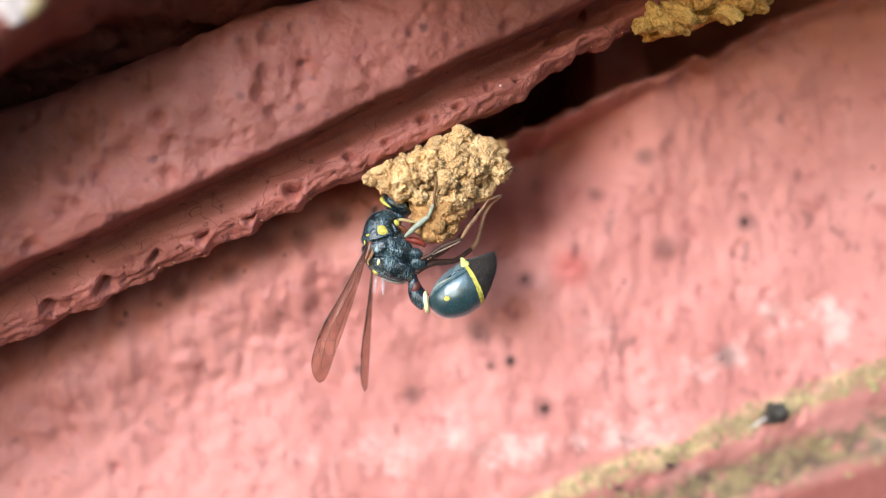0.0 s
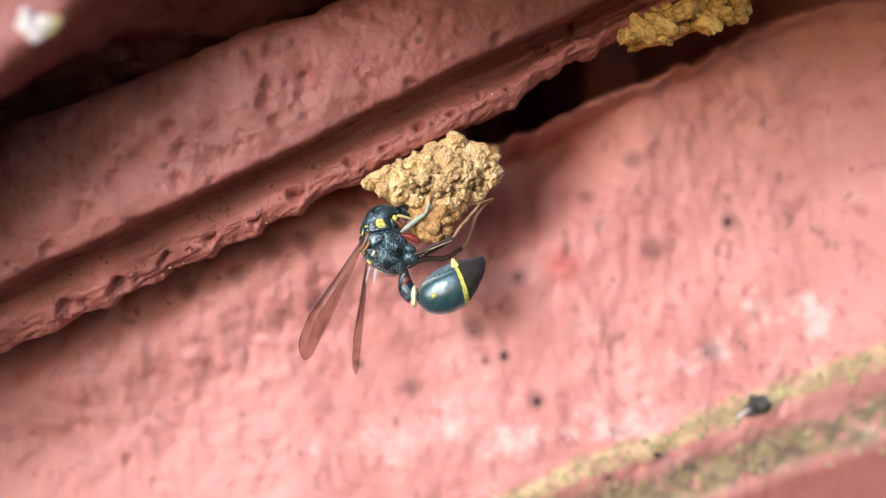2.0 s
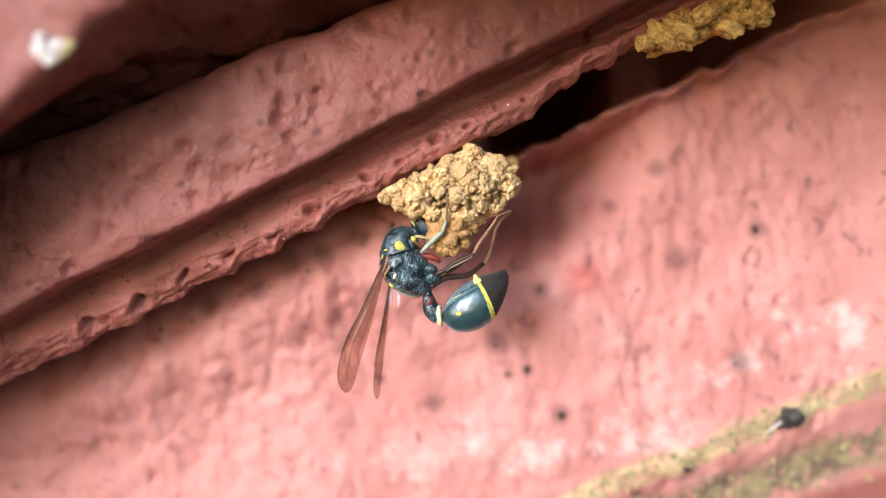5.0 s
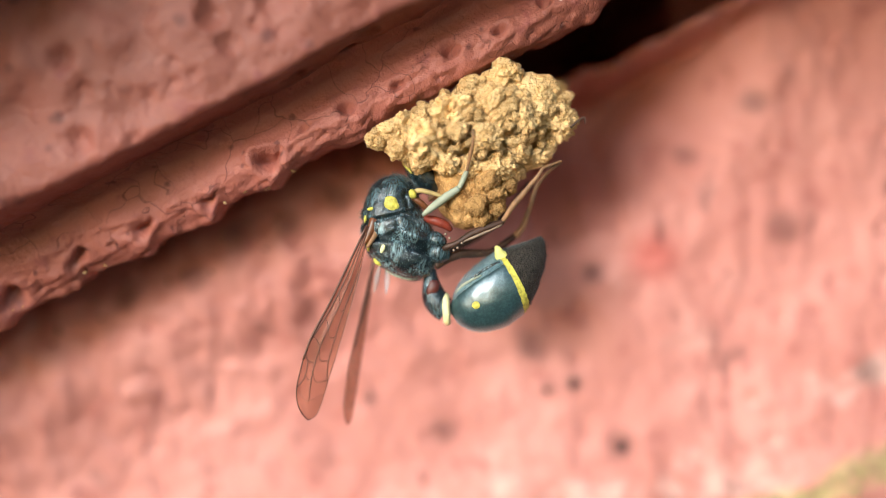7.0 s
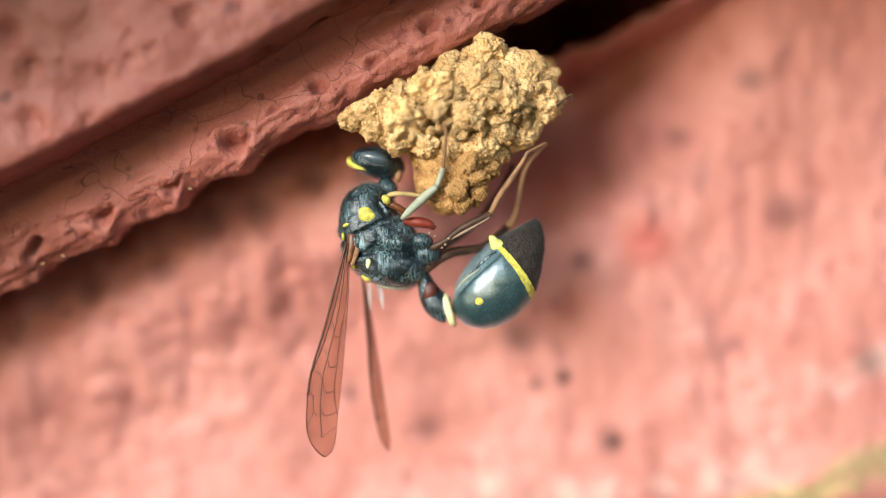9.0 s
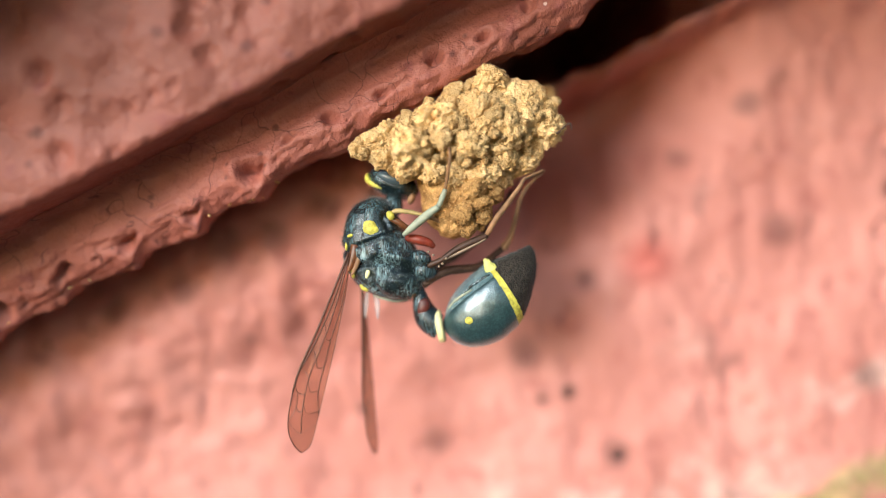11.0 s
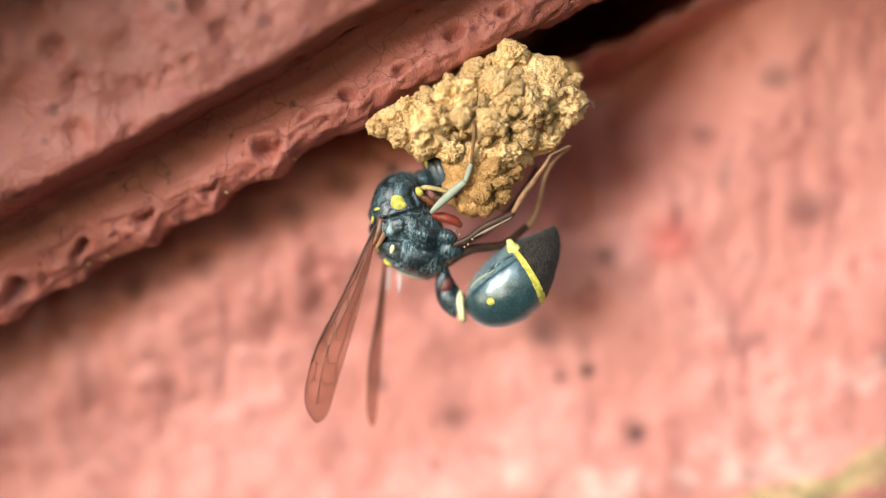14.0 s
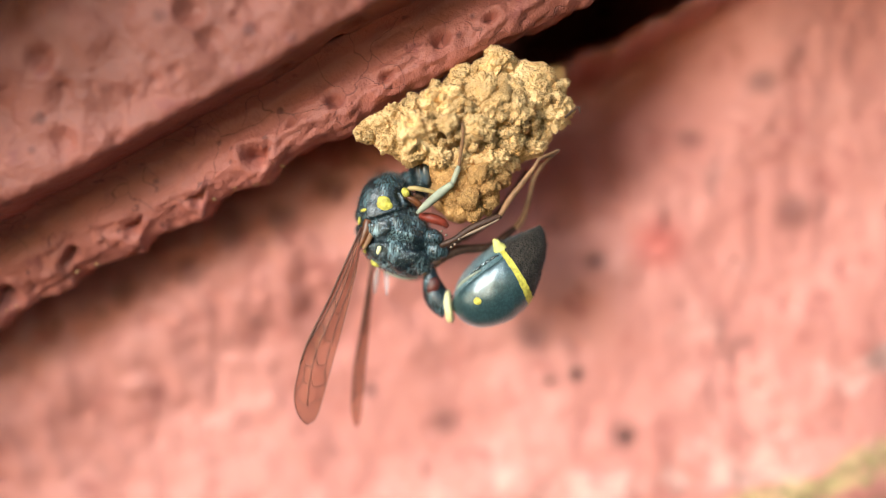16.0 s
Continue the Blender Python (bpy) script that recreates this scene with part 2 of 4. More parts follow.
STRAW = plain("straw_yellow_leg", (0.44, 0.34, 0.14), 0.5, 0.35)
HAIR = plain("grey_down", (0.17, 0.175, 0.165), 0.5, 0.3)
DOWN = plain("pale_down", (0.28, 0.21, 0.15), 0.6, 0.2)
# eye colour lightened towards blue in place of a sky reflection
EYE = plain("compound_eye", (0.08, 0.12, 0.145), 0.22, 0.2, 9000, 0.95)
VEIN = plain("wing_vein", (0.105, 0.045, 0.030), 0.4, 0.3)
FILM = wing_film("wing_film", (0.10, 0.055, 0.040), (0.20, 0.12, 0.085), (0.87, 0.77, 0.71), 0.13)
FOLD = wing_film("hind_wing_film", (0.62, 0.62, 0.66), (0.80, 0.80, 0.82), (0.96, 0.94, 0.94), 0.34)
DIRT_AND_SHADE = plain("black_dirt_and_shade", (0.085, 0.044, 0.038), 0.8, 0.5)
CRUST = plain("grey_crust", (0.09, 0.085, 0.07), 0.85, 0.7, 1200)
LICHEN = plain("lichen_crust", (0.46, 0.385, 0.18), 0.9, 0.55, 1500)
WHITE = plain("white_crust_and_light", (0.62, 0.58, 0.54), 0.85, 0.35, 900)


# ---- mesh helpers ----
def mesh_of(name, verts, faces, material, smooth=True):
    me = bpy.data.meshes.new(name)
    me.from_pydata([tuple(c * MM for c in v) for v in verts], [], faces)
    me.materials.append(material)
    if smooth:
        me.polygons.foreach_set("use_smooth", [True] * len(me.polygons))
    me.update()
    return me


def part(name, me, parent, label="", at=(0, 0, 0)):
    ob = new(name, me)
    ob.parent = parent
    ob.location = Vector(at) * MM
    return tagged(ob, label) if label else ob


def smooth_line(rows, steps):
    """Catmull-Rom through rows of numbers."""
    rows = [np.array(r, float) for r in rows]
    rows = [2 * rows[0] - rows[1], *rows, 2 * rows[-1] - rows[-2]]
    out = []
    for i in range(1, len(rows) - 2):
        a, b, c, d = rows[i - 1:i + 3]
        for k in range(steps):
            t = k / steps
            out.append(0.5 * (2 * b + (c - a) * t + (2 * a - 5 * b + 4 * c - d) * t * t + (3 * b - a - 3 * c + d) * t ** 3))
    out.append(rows[-2])
    return out


def loft(name, rows, material, steps=6, ring=20, rough=0.0, seed=0.0, span=None, swell=0.0):
    """A tube with oval sections. Rows: x, y, z, half width in the body's plane, half depth. span: a stretch of it alone."""
    line = smooth_line(rows, steps)
    if span:
        line = line[int(span[0] * (len(line) - 1)):int(span[1] * (len(line) - 1)) + 1]
    verts, faces = [], []
    for i, r in enumerate(line):
        a, b = line[max(0, i - 1)], line[min(len(line) - 1, i + 1)]
        along = Vector(b[:3] - a[:3]).normalized()
        across = Vector((0, 1, 0)).cross(along).normalized()
        deep = along.cross(across).normalized()
        for k in range(ring):
            w = 2 * math.pi * k / ring
            p = Vector(r[:3]) + across * math.cos(w) * (max(r[3], 0.004) + swell) + deep * math.sin(w) * (max(r[4], 0.004) + swell)
            if rough:
                q = p * 2.2 + Vector((seed, 0, 0))
                p += (p - Vector(r[:3])).normalized() * rough * noise.noise(q)
            verts.append(p)
    n = len(line)
    for i in range(n - 1):
        for k in range(ring):
            faces.append((i * ring + k, i * ring + (k + 1) % ring, (i + 1) * ring + (k + 1) % ring, (i + 1) * ring + k))
    faces.append(tuple(range(ring))[::-1])
    faces.append(tuple(range((n - 1) * ring, n * ring)))
    return mesh_of(name, verts, faces, material)


def blob(name, semi, material, turn=0.0, rough=0.0, freq=1.0, levels=3, seed=0.0, grit=0.0):
    """A lumpy ellipsoid, turned in the plane of the picture."""
    bm = bmesh.new()
    bmesh.ops.create_icosphere(bm, subdivisions=levels, radius=1.0)
    m = pose(0, 0, 0, 0, turn, 0)
    for v in bm.verts:
        n = v.co.normalized()
        d = 1.0
        if rough:
            q = Vector((n.x * semi[0], n.y * semi[1], n.z * semi[2])) * freq + Vector((seed, seed * 0.7, 0))
            d += rough * (noise.noise(q) + 0.5 * noise.noise(q * 2.3) + 0.25 * noise.noise(q * 5.1) + 0.16 * noise.noise(q * 10.7))
        if grit:
            d += grit * (noise.noise(q * 8.3) + 0.8 * noise.noise(q * 17.1)) + 2.2 * grit * (0.35 - noise.voronoi(q * 3.6)[0][0])
        v.co = m @ Vector((n.x * semi[0] * d, n.y * semi[1] * d, n.z * semi[2] * d)) * MM
    me = bpy.data.meshes.new(name)
    bm.to_mesh(me)
    bm.free()
    me.materials.append(material)
    me.polygons.foreach_set("use_smooth", [True] * len(me.polygons))
    return me


def chaikin(pts, times=2):
    for _ in range(times):
        out = [pts[0]]
        for a, b in zip(pts, pts[1:]):
            out += [0.75 * a + 0.25 * b, 0.25 * a + 0.75 * b]
        pts = out + [pts[-1]]
    return pts


def even(pts, n):
    pts = np.array(pts)
    s = np.r_[0, np.cumsum(np.linalg.norm(np.diff(pts, axis=0), axis=1))]
    dens = np.where(pts[:, 0] < 50.6, 4.0, 0.6)
    c = np.r_[0, np.cumsum(np.diff(s) * 0.5 * (dens[1:] + dens[:-1]))]
    at = np.interp(np.linspace(0, c[-1], n), c, s)
    return np.stack([np.interp(at, s, pts[:, k]) for k in range(2)], 1)


def pits(p, cell, radius, depth):
    d = noise.voronoi(p / cell)[0][0]
    return -depth * (1 - (d / radius) ** 2) if d < radius else 0.0


def step(x, a, b):
    t = min(1, max(0, (x - a) / (b - a)))
    return t * t * (3 - 2 * t)


XS = np.r_[np.linspace(-70, -29, 12), np.linspace(-28, 26, 400), np.linspace(27, 70, 12)]


def board(name, profile, relief, material, n=110):
    """A moulding: its section runs from the foot over the front to the top, and is closed behind."""
    verts, faces = [], []
    for x in XS:
        front = even(chaikin([np.array(p, float) for p in profile(x)], 3), n)
        tang = np.gradient(front, axis=0)
        tang /= np.linalg.norm(tang, axis=1)[:, None] + 1e-9
        for (y, z), (ty, tz) in zip(front, tang):
            d = relief(Vector((x, y, z)))
            verts.append((x, y - tz * d, z + ty * d))
    for i in range(len(XS) - 1):
        for k in range(n - 1):
            faces.append((i * n + k, (i + 1) * n + k, (i + 1) * n + k + 1, i * n + k + 1))
        faces.append((i * n + n - 1, (i + 1) * n + n - 1, (i + 1) * n, i * n))
    faces.append(tuple(range(n)))
    faces.append(tuple(range((len(XS) - 1) * n, len(XS) * n))[::-1])
    return new(name, mesh_of(name, verts, faces, material))


# ---- the setting: a red wall under a stepped, painted ledge ----
# loose flakes of paint that overhang the ledge's edge: place, length, drop
FLAKES = [(-8.0, 1.5, 0.36), (-10.6, 2.2, 0.50), (-13.3, 2.0, 0.40), (-16.4, 2.4, 0.42), (-19.4, 2.2, 0.40), (-4.4, 1.6, 0.26), (-22.6, 2.4, 0.4), (4.9, 1.8, 0.35), (7.4, 1.6, 0.30), (9.6, 1.5, 0.35)]
# dents in its face: place, height over the edge, radius, depth
DENTS = [(-8.25, 1.05, 0.62, 0.62), (-5.1, 1.35, 0.42, 0.34), (-1.0, 1.40, 0.46, 0.46), (-13.4, 0.95, 0.46, 0.42), (-6.75, 1.25, 0.30, 0.22), (-19.0, 0.7, 0.62, 0.5), (-16.2, 0.9, 0.44, 0.36),
         (-10.75, 0.75, 0.40, 0.36), (-3.1, 0.95, 0.30, 0.24), (0.9, 1.15, 0.34, 0.34), (2.7, 1.5, 0.36, 0.34), (6.3, 1.9, 0.42, 0.42), (8.0, 1.8, 0.36, 0.34), (4.3, 1.2, 0.32, 0.30), (-22.0, 0.8, 0.6, 0.45)]


def lip_at(x):
    z = 4.45 + 0.49 * (x + 4.6) + 1.0 * step(x, 3.5, 8) + 0.16 * noise.noise(Vector((x / 1.7, 3.1, 0))) + 0.12 * noise.noise(Vector((x / 0.5, 8.1, 0)))
    for tip, length, drop in FLAKES:
        z -= drop * step(x, tip - length, tip) * step(x, tip + 0.3, tip)
    return z


def crack_at(x):
    ragged = 0.20 * noise.noise(Vector((x / 3.0, 5.5, 0))) + 0.10 * noise.noise(Vector((x / 0.9, 2.5, 0))) + 0.05 * noise.noise(Vector((x / 0.3, 6.5, 0)))
    return 7.26 + 0.488 * (x + 5.3) + ragged


def groove_at(x):
    return 11.0 + 0.38 * (x + 12.5)


def wall_depth(x, z):
    up = z - (4.3 + 0.49 * (x + 4.6))  # height over the ledge's edge
    y = 55.4 + (1.2 + 1.4 * step(x, -5, 1)) * step(up, -2.5, 4.0)
    rim = 8.05 + 0.435 * (x - 4.7) + 0.5 * noise.noise(Vector((x / 1.3, 1.7, 0))) + 0.16 * noise.noise(Vector((x / 0.4, 4.7, 0)))  # broken edge of the hollow behind the ledge
    y += (34.0 - 27.0 * step(x, 9.5, 12.0) * step(x, 17.5, 15.5)) * step(x, 1.5, 4.5) * step(z - rim, -0.10, 0.45) * step(z - rim, 7.0, 5.0)
    y += 7.5 * step(x, 0.5, 3.5) * step(z - rim, -9.0, -2.2) * step(z - rim, -0.2, -1.5) * step(x, 15, 6)
    y += 1.6 * step(x, -9, -22) * step(up, -10, -1)
    y -= 2.0 * step(up, -9, -3) * step(x, 2, -3)
    low = z - (-11.0 + 0.38 * (x - 15))
    y += 3.0 * step(low, -1, -8)
    p = Vector((x, 0, z))
    k = 0.45 + 0.55 * step(up, -14, -5)  # rougher near the ledge
    y += 0.30 * noise.noise(p / 5.0) + 0.38 * k * noise.noise(p / 1.9) + 0.20 * k * noise.noise(p / 0.8) + 0.06 * k * noise.noise(p / 0.35)
    y -= (1.3 + 1.2 * noise.noise(p / 1.1)) * math.exp(-((z - rim + 0.45) / 0.4) ** 2) * step(x, 6.5, 9.0)
    q = Vector((x * 0.9 + z * 0.12, 7, z * 0.35))
    y += 0.09 * noise.noise(q) + 0.05 * noise.noise(q * 2.1)
    y -= pits(p + Vector((0, 2, 0)), 1.9, 0.26, 0.30) * step(noise.noise(p / 6.0), -0.1, 0.25)
    return y


def build_wall():
    zs = np.r_[np.linspace(-60, -21, 9), np.linspace(-20, 18, 190), np.linspace(19, 60, 9)]
    verts = [(x, wall_depth(x, z), z) for x in XS for z in zs]
    nz, front = len(zs), len(verts)
    faces = [(i * nz + k, (i + 1) * nz + k, (i + 1) * nz + k + 1, i * nz + k + 1) for i in range(len(XS) - 1) for k in range(nz - 1)]
    corner = [0, (len(XS) - 1) * nz, len(XS) * nz - 1, nz - 1]
    verts += [(verts[c][0], 104.0, verts[c][2]) for c in corner]
    b = front
    bottom, top = [i * nz for i in range(len(XS))], [i * nz + nz - 1 for i in range(len(XS))]
    faces += [(b + 3, b + 2, b + 1, b), tuple(bottom[::-1]) + (b, b + 1), tuple(top) + (b + 2, b + 3)]
    faces += [tuple(range(nz)) + (b + 3, b), tuple(range((len(XS) - 1) * nz, len(XS) * nz))[::-1] + (b + 1, b + 2)]
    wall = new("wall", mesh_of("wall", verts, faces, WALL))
    return tagged(wall, "pinkish red painted wall, chalky and pitted, with yellow-green lichen lines", "wall", kind="structure")


def ledge_profile(x):
    e, c = lip_at(x), crack_at(x)
    c = max(c, e + 1.4)
    h, k = c - e, step(x, -5, -17)  # the edge falls back towards one end
    r = 0.9 * step(x, -2, 8)  # and the upper half towards the other
    return [(60, e + 3.2), (54, e + 1.6), (50.4, e + 0.25), (49.2 + 0.6 * k, e), (48.5 + 1.3 * k, e + 0.10), (48.05 + 1.0 * k, e + 0.24 * h), (48.1 + 0.8 * k, e + 0.40 * h), (48.3 + 0.5 * k + 0.6 * r, e + 0.54 * h),
            (48.55 + 0.2 * k + r, e + 0.74 * h), (48.6 + r, e + 0.90 * h), (47.9, c - 0.02), (47.75, c + 0.3), (48.8, c + 0.8), (52, c + 1.4), (60, c + 3)]


def ledge_relief(p):
    up = p.z - lip_at(p.x)
    low = step(up, 2.6, 0.9)  # rougher towards the edge
    a, b = 0.9 * p.x + 0.44 * p.z, 0.9 * p.z - 0.44 * p.x  # along the ledge, across it
    d = 0.07 * noise.noise(p / 1.6) + (0.02 + 0.04 * low) * noise.noise(p / 0.6) + (0.008 + 0.03 * low) * noise.noise(p / 0.2)
    d += 0.11 * low * (step(noise.noise(Vector((a / 1.9, p.y / 2.0, b / 0.42))), -0.07, 0.01) - 0.5)  # flaking coats
    d += 0.06 * low * (step(noise.noise(Vector((a / 0.9 + 4, p.y / 1.5, b / 0.22))), -0.05, 0.02) - 0.5)
    d += pits(p, 0.8, 0.30, 0.04 + 0.12 * low) * step(noise.noise(p / 2.5 + Vector((9, 0, 0))), -0.1, 0.2)
    if up < 2.6:
        for x, h, r, deep in DENTS:
            if abs(p.x - x) < 1.6 * r:
                q = math.hypot((p.x - x) / r, (up - h + 0.35 * (p.x - x)) / (0.85 * r))
                d -= 1.5 * deep * step(q, 1.0, 0.25) - 0.14 * deep * step(q, 1.9, 1.2) * step(q, 0.9, 1.2)
    return d


def board_profile(x):
    c, g = crack_at(x) - 0.02, groove_at(x)
    g = max(g, c + 2.5)
    return [(60, c + 2.0), (50, c + 0.45), (48.6, c + 0.12), (47.0, c + 0.02), (45.9, c), (45.5, c + 0.01), (45.46, c + 0.10), (45.4, c + 0.3), (45.15, c + 0.35 * (g - c)),
            (45.0, c + 0.7 * (g - c)), (45.1, g - 0.6), (45.5, g + 0.3), (46.6, g + 0.8), (50, g + 1.1), (60, g + 1.2)]


def board_relief(p):
    fade = step(p.z - crack_at(p.x), 0.1, 1.6)
    d = fade * 0.36 * noise.noise(p / 3.0) + (0.03 + 0.17 * fade) * noise.noise(p / 1.3) + 0.03 * noise.noise(p / 0.45)
    d += pits(p + Vector((7, 3, 0)), 0.80, 0.34, 0.18) * fade * step(noise.noise(p / 2.2 + Vector((3, 0, 0))), -0.3, 0.05)
    return d + pits(p + Vector((4, 0, 0)), 1.7, 0.36, 0.38) * step(noise.noise(p / 3.2), -0.15, 0.2)


def shading_cornice_at(x):
    """How far out the cornice overhead reaches, and the height of its lower edge: it juts out more towards one end,
    which is unseen and added to shade what lies below.
    """
    k = step(x, -15, -5)
    low = 10.4 + 0.9 * (x + 17.2)
    return 37.5 - 12.5 * k, low + (16.6 + 0.10 * x - low) * k + 0.25 * noise.noise(Vector((x / 1.5, 4.4, 0)))


def top_profile(x):
    g, (out, tip) = groove_at(x) + 0.9, shading_cornice_at(x)
    return [(60, g + 1.0), (50, g + 0.4), (47.5, g + 0.3), (45.5, g + 0.5), (44, g + 1.0), (0.5 * (45.4 + out), 0.5 * (g + 1.0 + tip)), (out + 1.4, tip + 0.1), (out + 0.4, tip + 0.2), (out, tip + 0.8), (out - 0.1, tip + 3),
            (out - 0.2, tip + 22), (60, tip + 26)]


def build_setting():
    wall = build_wall()
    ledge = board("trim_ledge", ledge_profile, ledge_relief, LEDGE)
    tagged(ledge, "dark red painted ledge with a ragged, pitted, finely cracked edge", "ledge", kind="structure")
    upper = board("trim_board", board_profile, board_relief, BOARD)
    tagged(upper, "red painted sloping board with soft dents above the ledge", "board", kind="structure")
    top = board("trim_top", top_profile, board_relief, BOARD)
    tagged(top, "red painted moulding beyond a dark groove, with an unseen overhang added for shade", "moulding", kind="structure")
    # dirt specks stuck to the wall
    rng = random.Random(4)
    specks = [blob("speck", (1, 0.55, 0.9), DIRT_AND_SHADE, 0, 0.40, 1.1, 3, s) for s in range(3)]
    spots = SPOTS[:7] + [(2.6, -5.2, 0.16), (12.1, -1.6, 0.2), (-5.1, -7.4, 0.18)]
    spots += [(rng.uniform(8, 30), rng.uniform(-8, 9), rng.uniform(0.07, 0.14)) for _ in range(14)]
    for _ in range(12):  # dark specks put in to roughen the ledge's shadow edge
        x = rng.uniform(-21, -2)
        spots.append((x, 1.5 + 0.43 * (x + 6.1) + rng.gauss(0.3, 0.7), rng.uniform(0.10, 0.24)))
    for i, (x, z, r) in enumerate(spots):
        ob = part("speck", specks[i % 3], wall, at=(x, wall_depth(x, z) + 0.05 * r, z))
        r *= 0.8
        ob.scale = (r, r * 0.3, r * rng.uniform(0.7, 1.5))
        ob.rotation_euler = (0, rng.uniform(-0.6, 0.6), 0)
    crumb = [blob("crumb", (1, 0.8, 0.7), MUD, 0, 0.35, 1.4, 3, 20 + s, 0.08) for s in range(3)]
    for i in range(18):
        x = rng.uniform(-19, -7) if i < 12 else rng.uniform(-3, 12)
        r = rng.uniform(0.03, 0.07)
        ob = part("crumb", crumb[i % 3], ledge, at=(x, 48.75 + rng.uniform(-0.1, 0.2), lip_at(x) + rng.uniform(-0.03, 0.10)))
        ob.scale = (r * 1.5, r, r)
        ob.rotation_euler = (i, 0.4, 2 * i)
    return wall


build_setting()


def build_knob():
    """A dark crusty lump on the lichen line, its lit side put in as a pale streak."""
    root = new("dirt_lump")
    root.location = Vector((21.6, wall_depth(21.6, -10.0), -10.0)) * MM
    peg = [(-0.75, -0.02, -0.72, 0.10, 0.10), (-0.45, -0.25, -0.42, 0.26, 0.24), (-0.1, -0.6, -0.05, 0.50, 0.45), (0.15, -0.95, 0.25, 0.62, 0.52), (0.25, -1.2, 0.5, 0.50, 0.40), (0.28, -1.32, 0.62, 0.16, 0.14)]
    part("lump", loft("lump", peg, CRUST, 6, 20, 0.30, 3.0), root)
    part("cap", blob("cap", (0.62, 0.42, 0.52), DIRT_AND_SHADE, 20, 0.35, 1.8, 4, 5.0), root, "blackish side of the lump", at=(0.42, -0.62, 0.02))
    part("foot", loft("foot", [(-1.25, 0.02, -1.15, 0.03, 0.03), (-0.85, -0.16, -0.72, 0.07, 0.06), (-0.48, -0.45, -0.34, 0.08, 0.06), (-0.28, -0.72, -0.08, 0.03, 0.03)], WHITE, 6, 14, 0.06, 7.0), root, "pale whitish streak put in as the lump's lit side")
    tagged(root, "small dark grey crusty lump of dirt stuck to the wall", "dirt lump")


def build_lichen():
    rng = random.Random(9)
    verts, faces = [], []
    for k in range(700):
        x = rng.uniform(3, 36)
        if rng.random() < 0.45:
            z = -6.5 + 0.39 * (x - 30.8) + rng.gauss(0, 0.45)
        else:
            z = -11.6 + 0.33 * (x - 30.8) + rng.gauss(0, 1.1)
        r = rng.uniform(0.06, 0.24)
        y = wall_depth(x, z) + 0.02
        n, base = 7, len(verts)
        for lev, (rr, h) in enumerate(((1.15, 0.0), (0.75, 0.22), (0.3, 0.30))):
            for i in range(n):
                a = 2 * math.pi * i / n + lev
                q = rr * r * rng.uniform(0.5, 1.4)
                verts.append((x + q * math.cos(a), y - h * r, z + q * math.sin(a)))
        for lev in range(2):
            for i in range(n):
                faces.append((base + lev * n + i, base + lev * n + (i + 1) % n, base + lev * n + n + (i + 1) % n, base + lev * n + n + i))
        faces.append(tuple(base + 2 * n + i for i in range(n)))
    ob = new("lichen", mesh_of("lichen", verts, faces, LICHEN))
    tagged(ob, "yellow-green lichen crust in two lines on the wall", "lichen", kind="stuff")


def build_glint():
    """Pale lichen on the outermost moulding, its white blobs put in for a bright glint."""
    root = new("lichen_glint_patch")
    root.location = Vector((-18.2, 37.4, 10.35)) * MM
    rng = random.Random(2)
    for i in range(9):
        r = rng.uniform(0.2, 0.45)
        part("crust", blob("crust", (r, r * 0.6, r * 0.8), WHITE if i < 5 else LICHEN, 0, 0.3, 1.6, 3, i), root,
             at=(rng.gauss(0.1, 0.55), rng.uniform(-0.1, 0.05), rng.gauss(0.0, 0.45)))
    tagged(root, "lichen patch on the red moulding with whitish blobs put in for a bright glint", "lichen")


build_knob()
build_lichen()
build_glint()


# ---- the mud nests ----
def pellets(material, count, seed):
    return [blob("pellet", (1, 0.85, 0.85), material, 0, 0.30, 1.25, 4, seed + i * 3.7, 0.12) for i in range(count)]


def inside(x, z, poly):
    hit, j = False, len(poly) - 1
    for i in range(len(poly)):
        (xi, zi), (xj, zj) = poly[i], poly[j]
        if (zi > z) != (zj > z) and x < (xj - xi) * (z - zi) / (zj - zi) + xi:
            hit = not hit
        j = i
    return hit


def edge_gap(x, z, poly):
    best = 9.0
    for (ax, az), (bx, bz) in zip(poly, poly[1:] + poly[:1]):
        t = max(0, min(1, ((x - ax) * (bx - ax) + (z - az) * (bz - az)) / ((bx - ax) ** 2 + (bz - az) ** 2)))
        best = min(best, math.hypot(x - ax - t * (bx - ax), z - az - t * (bz - az)))
    return best


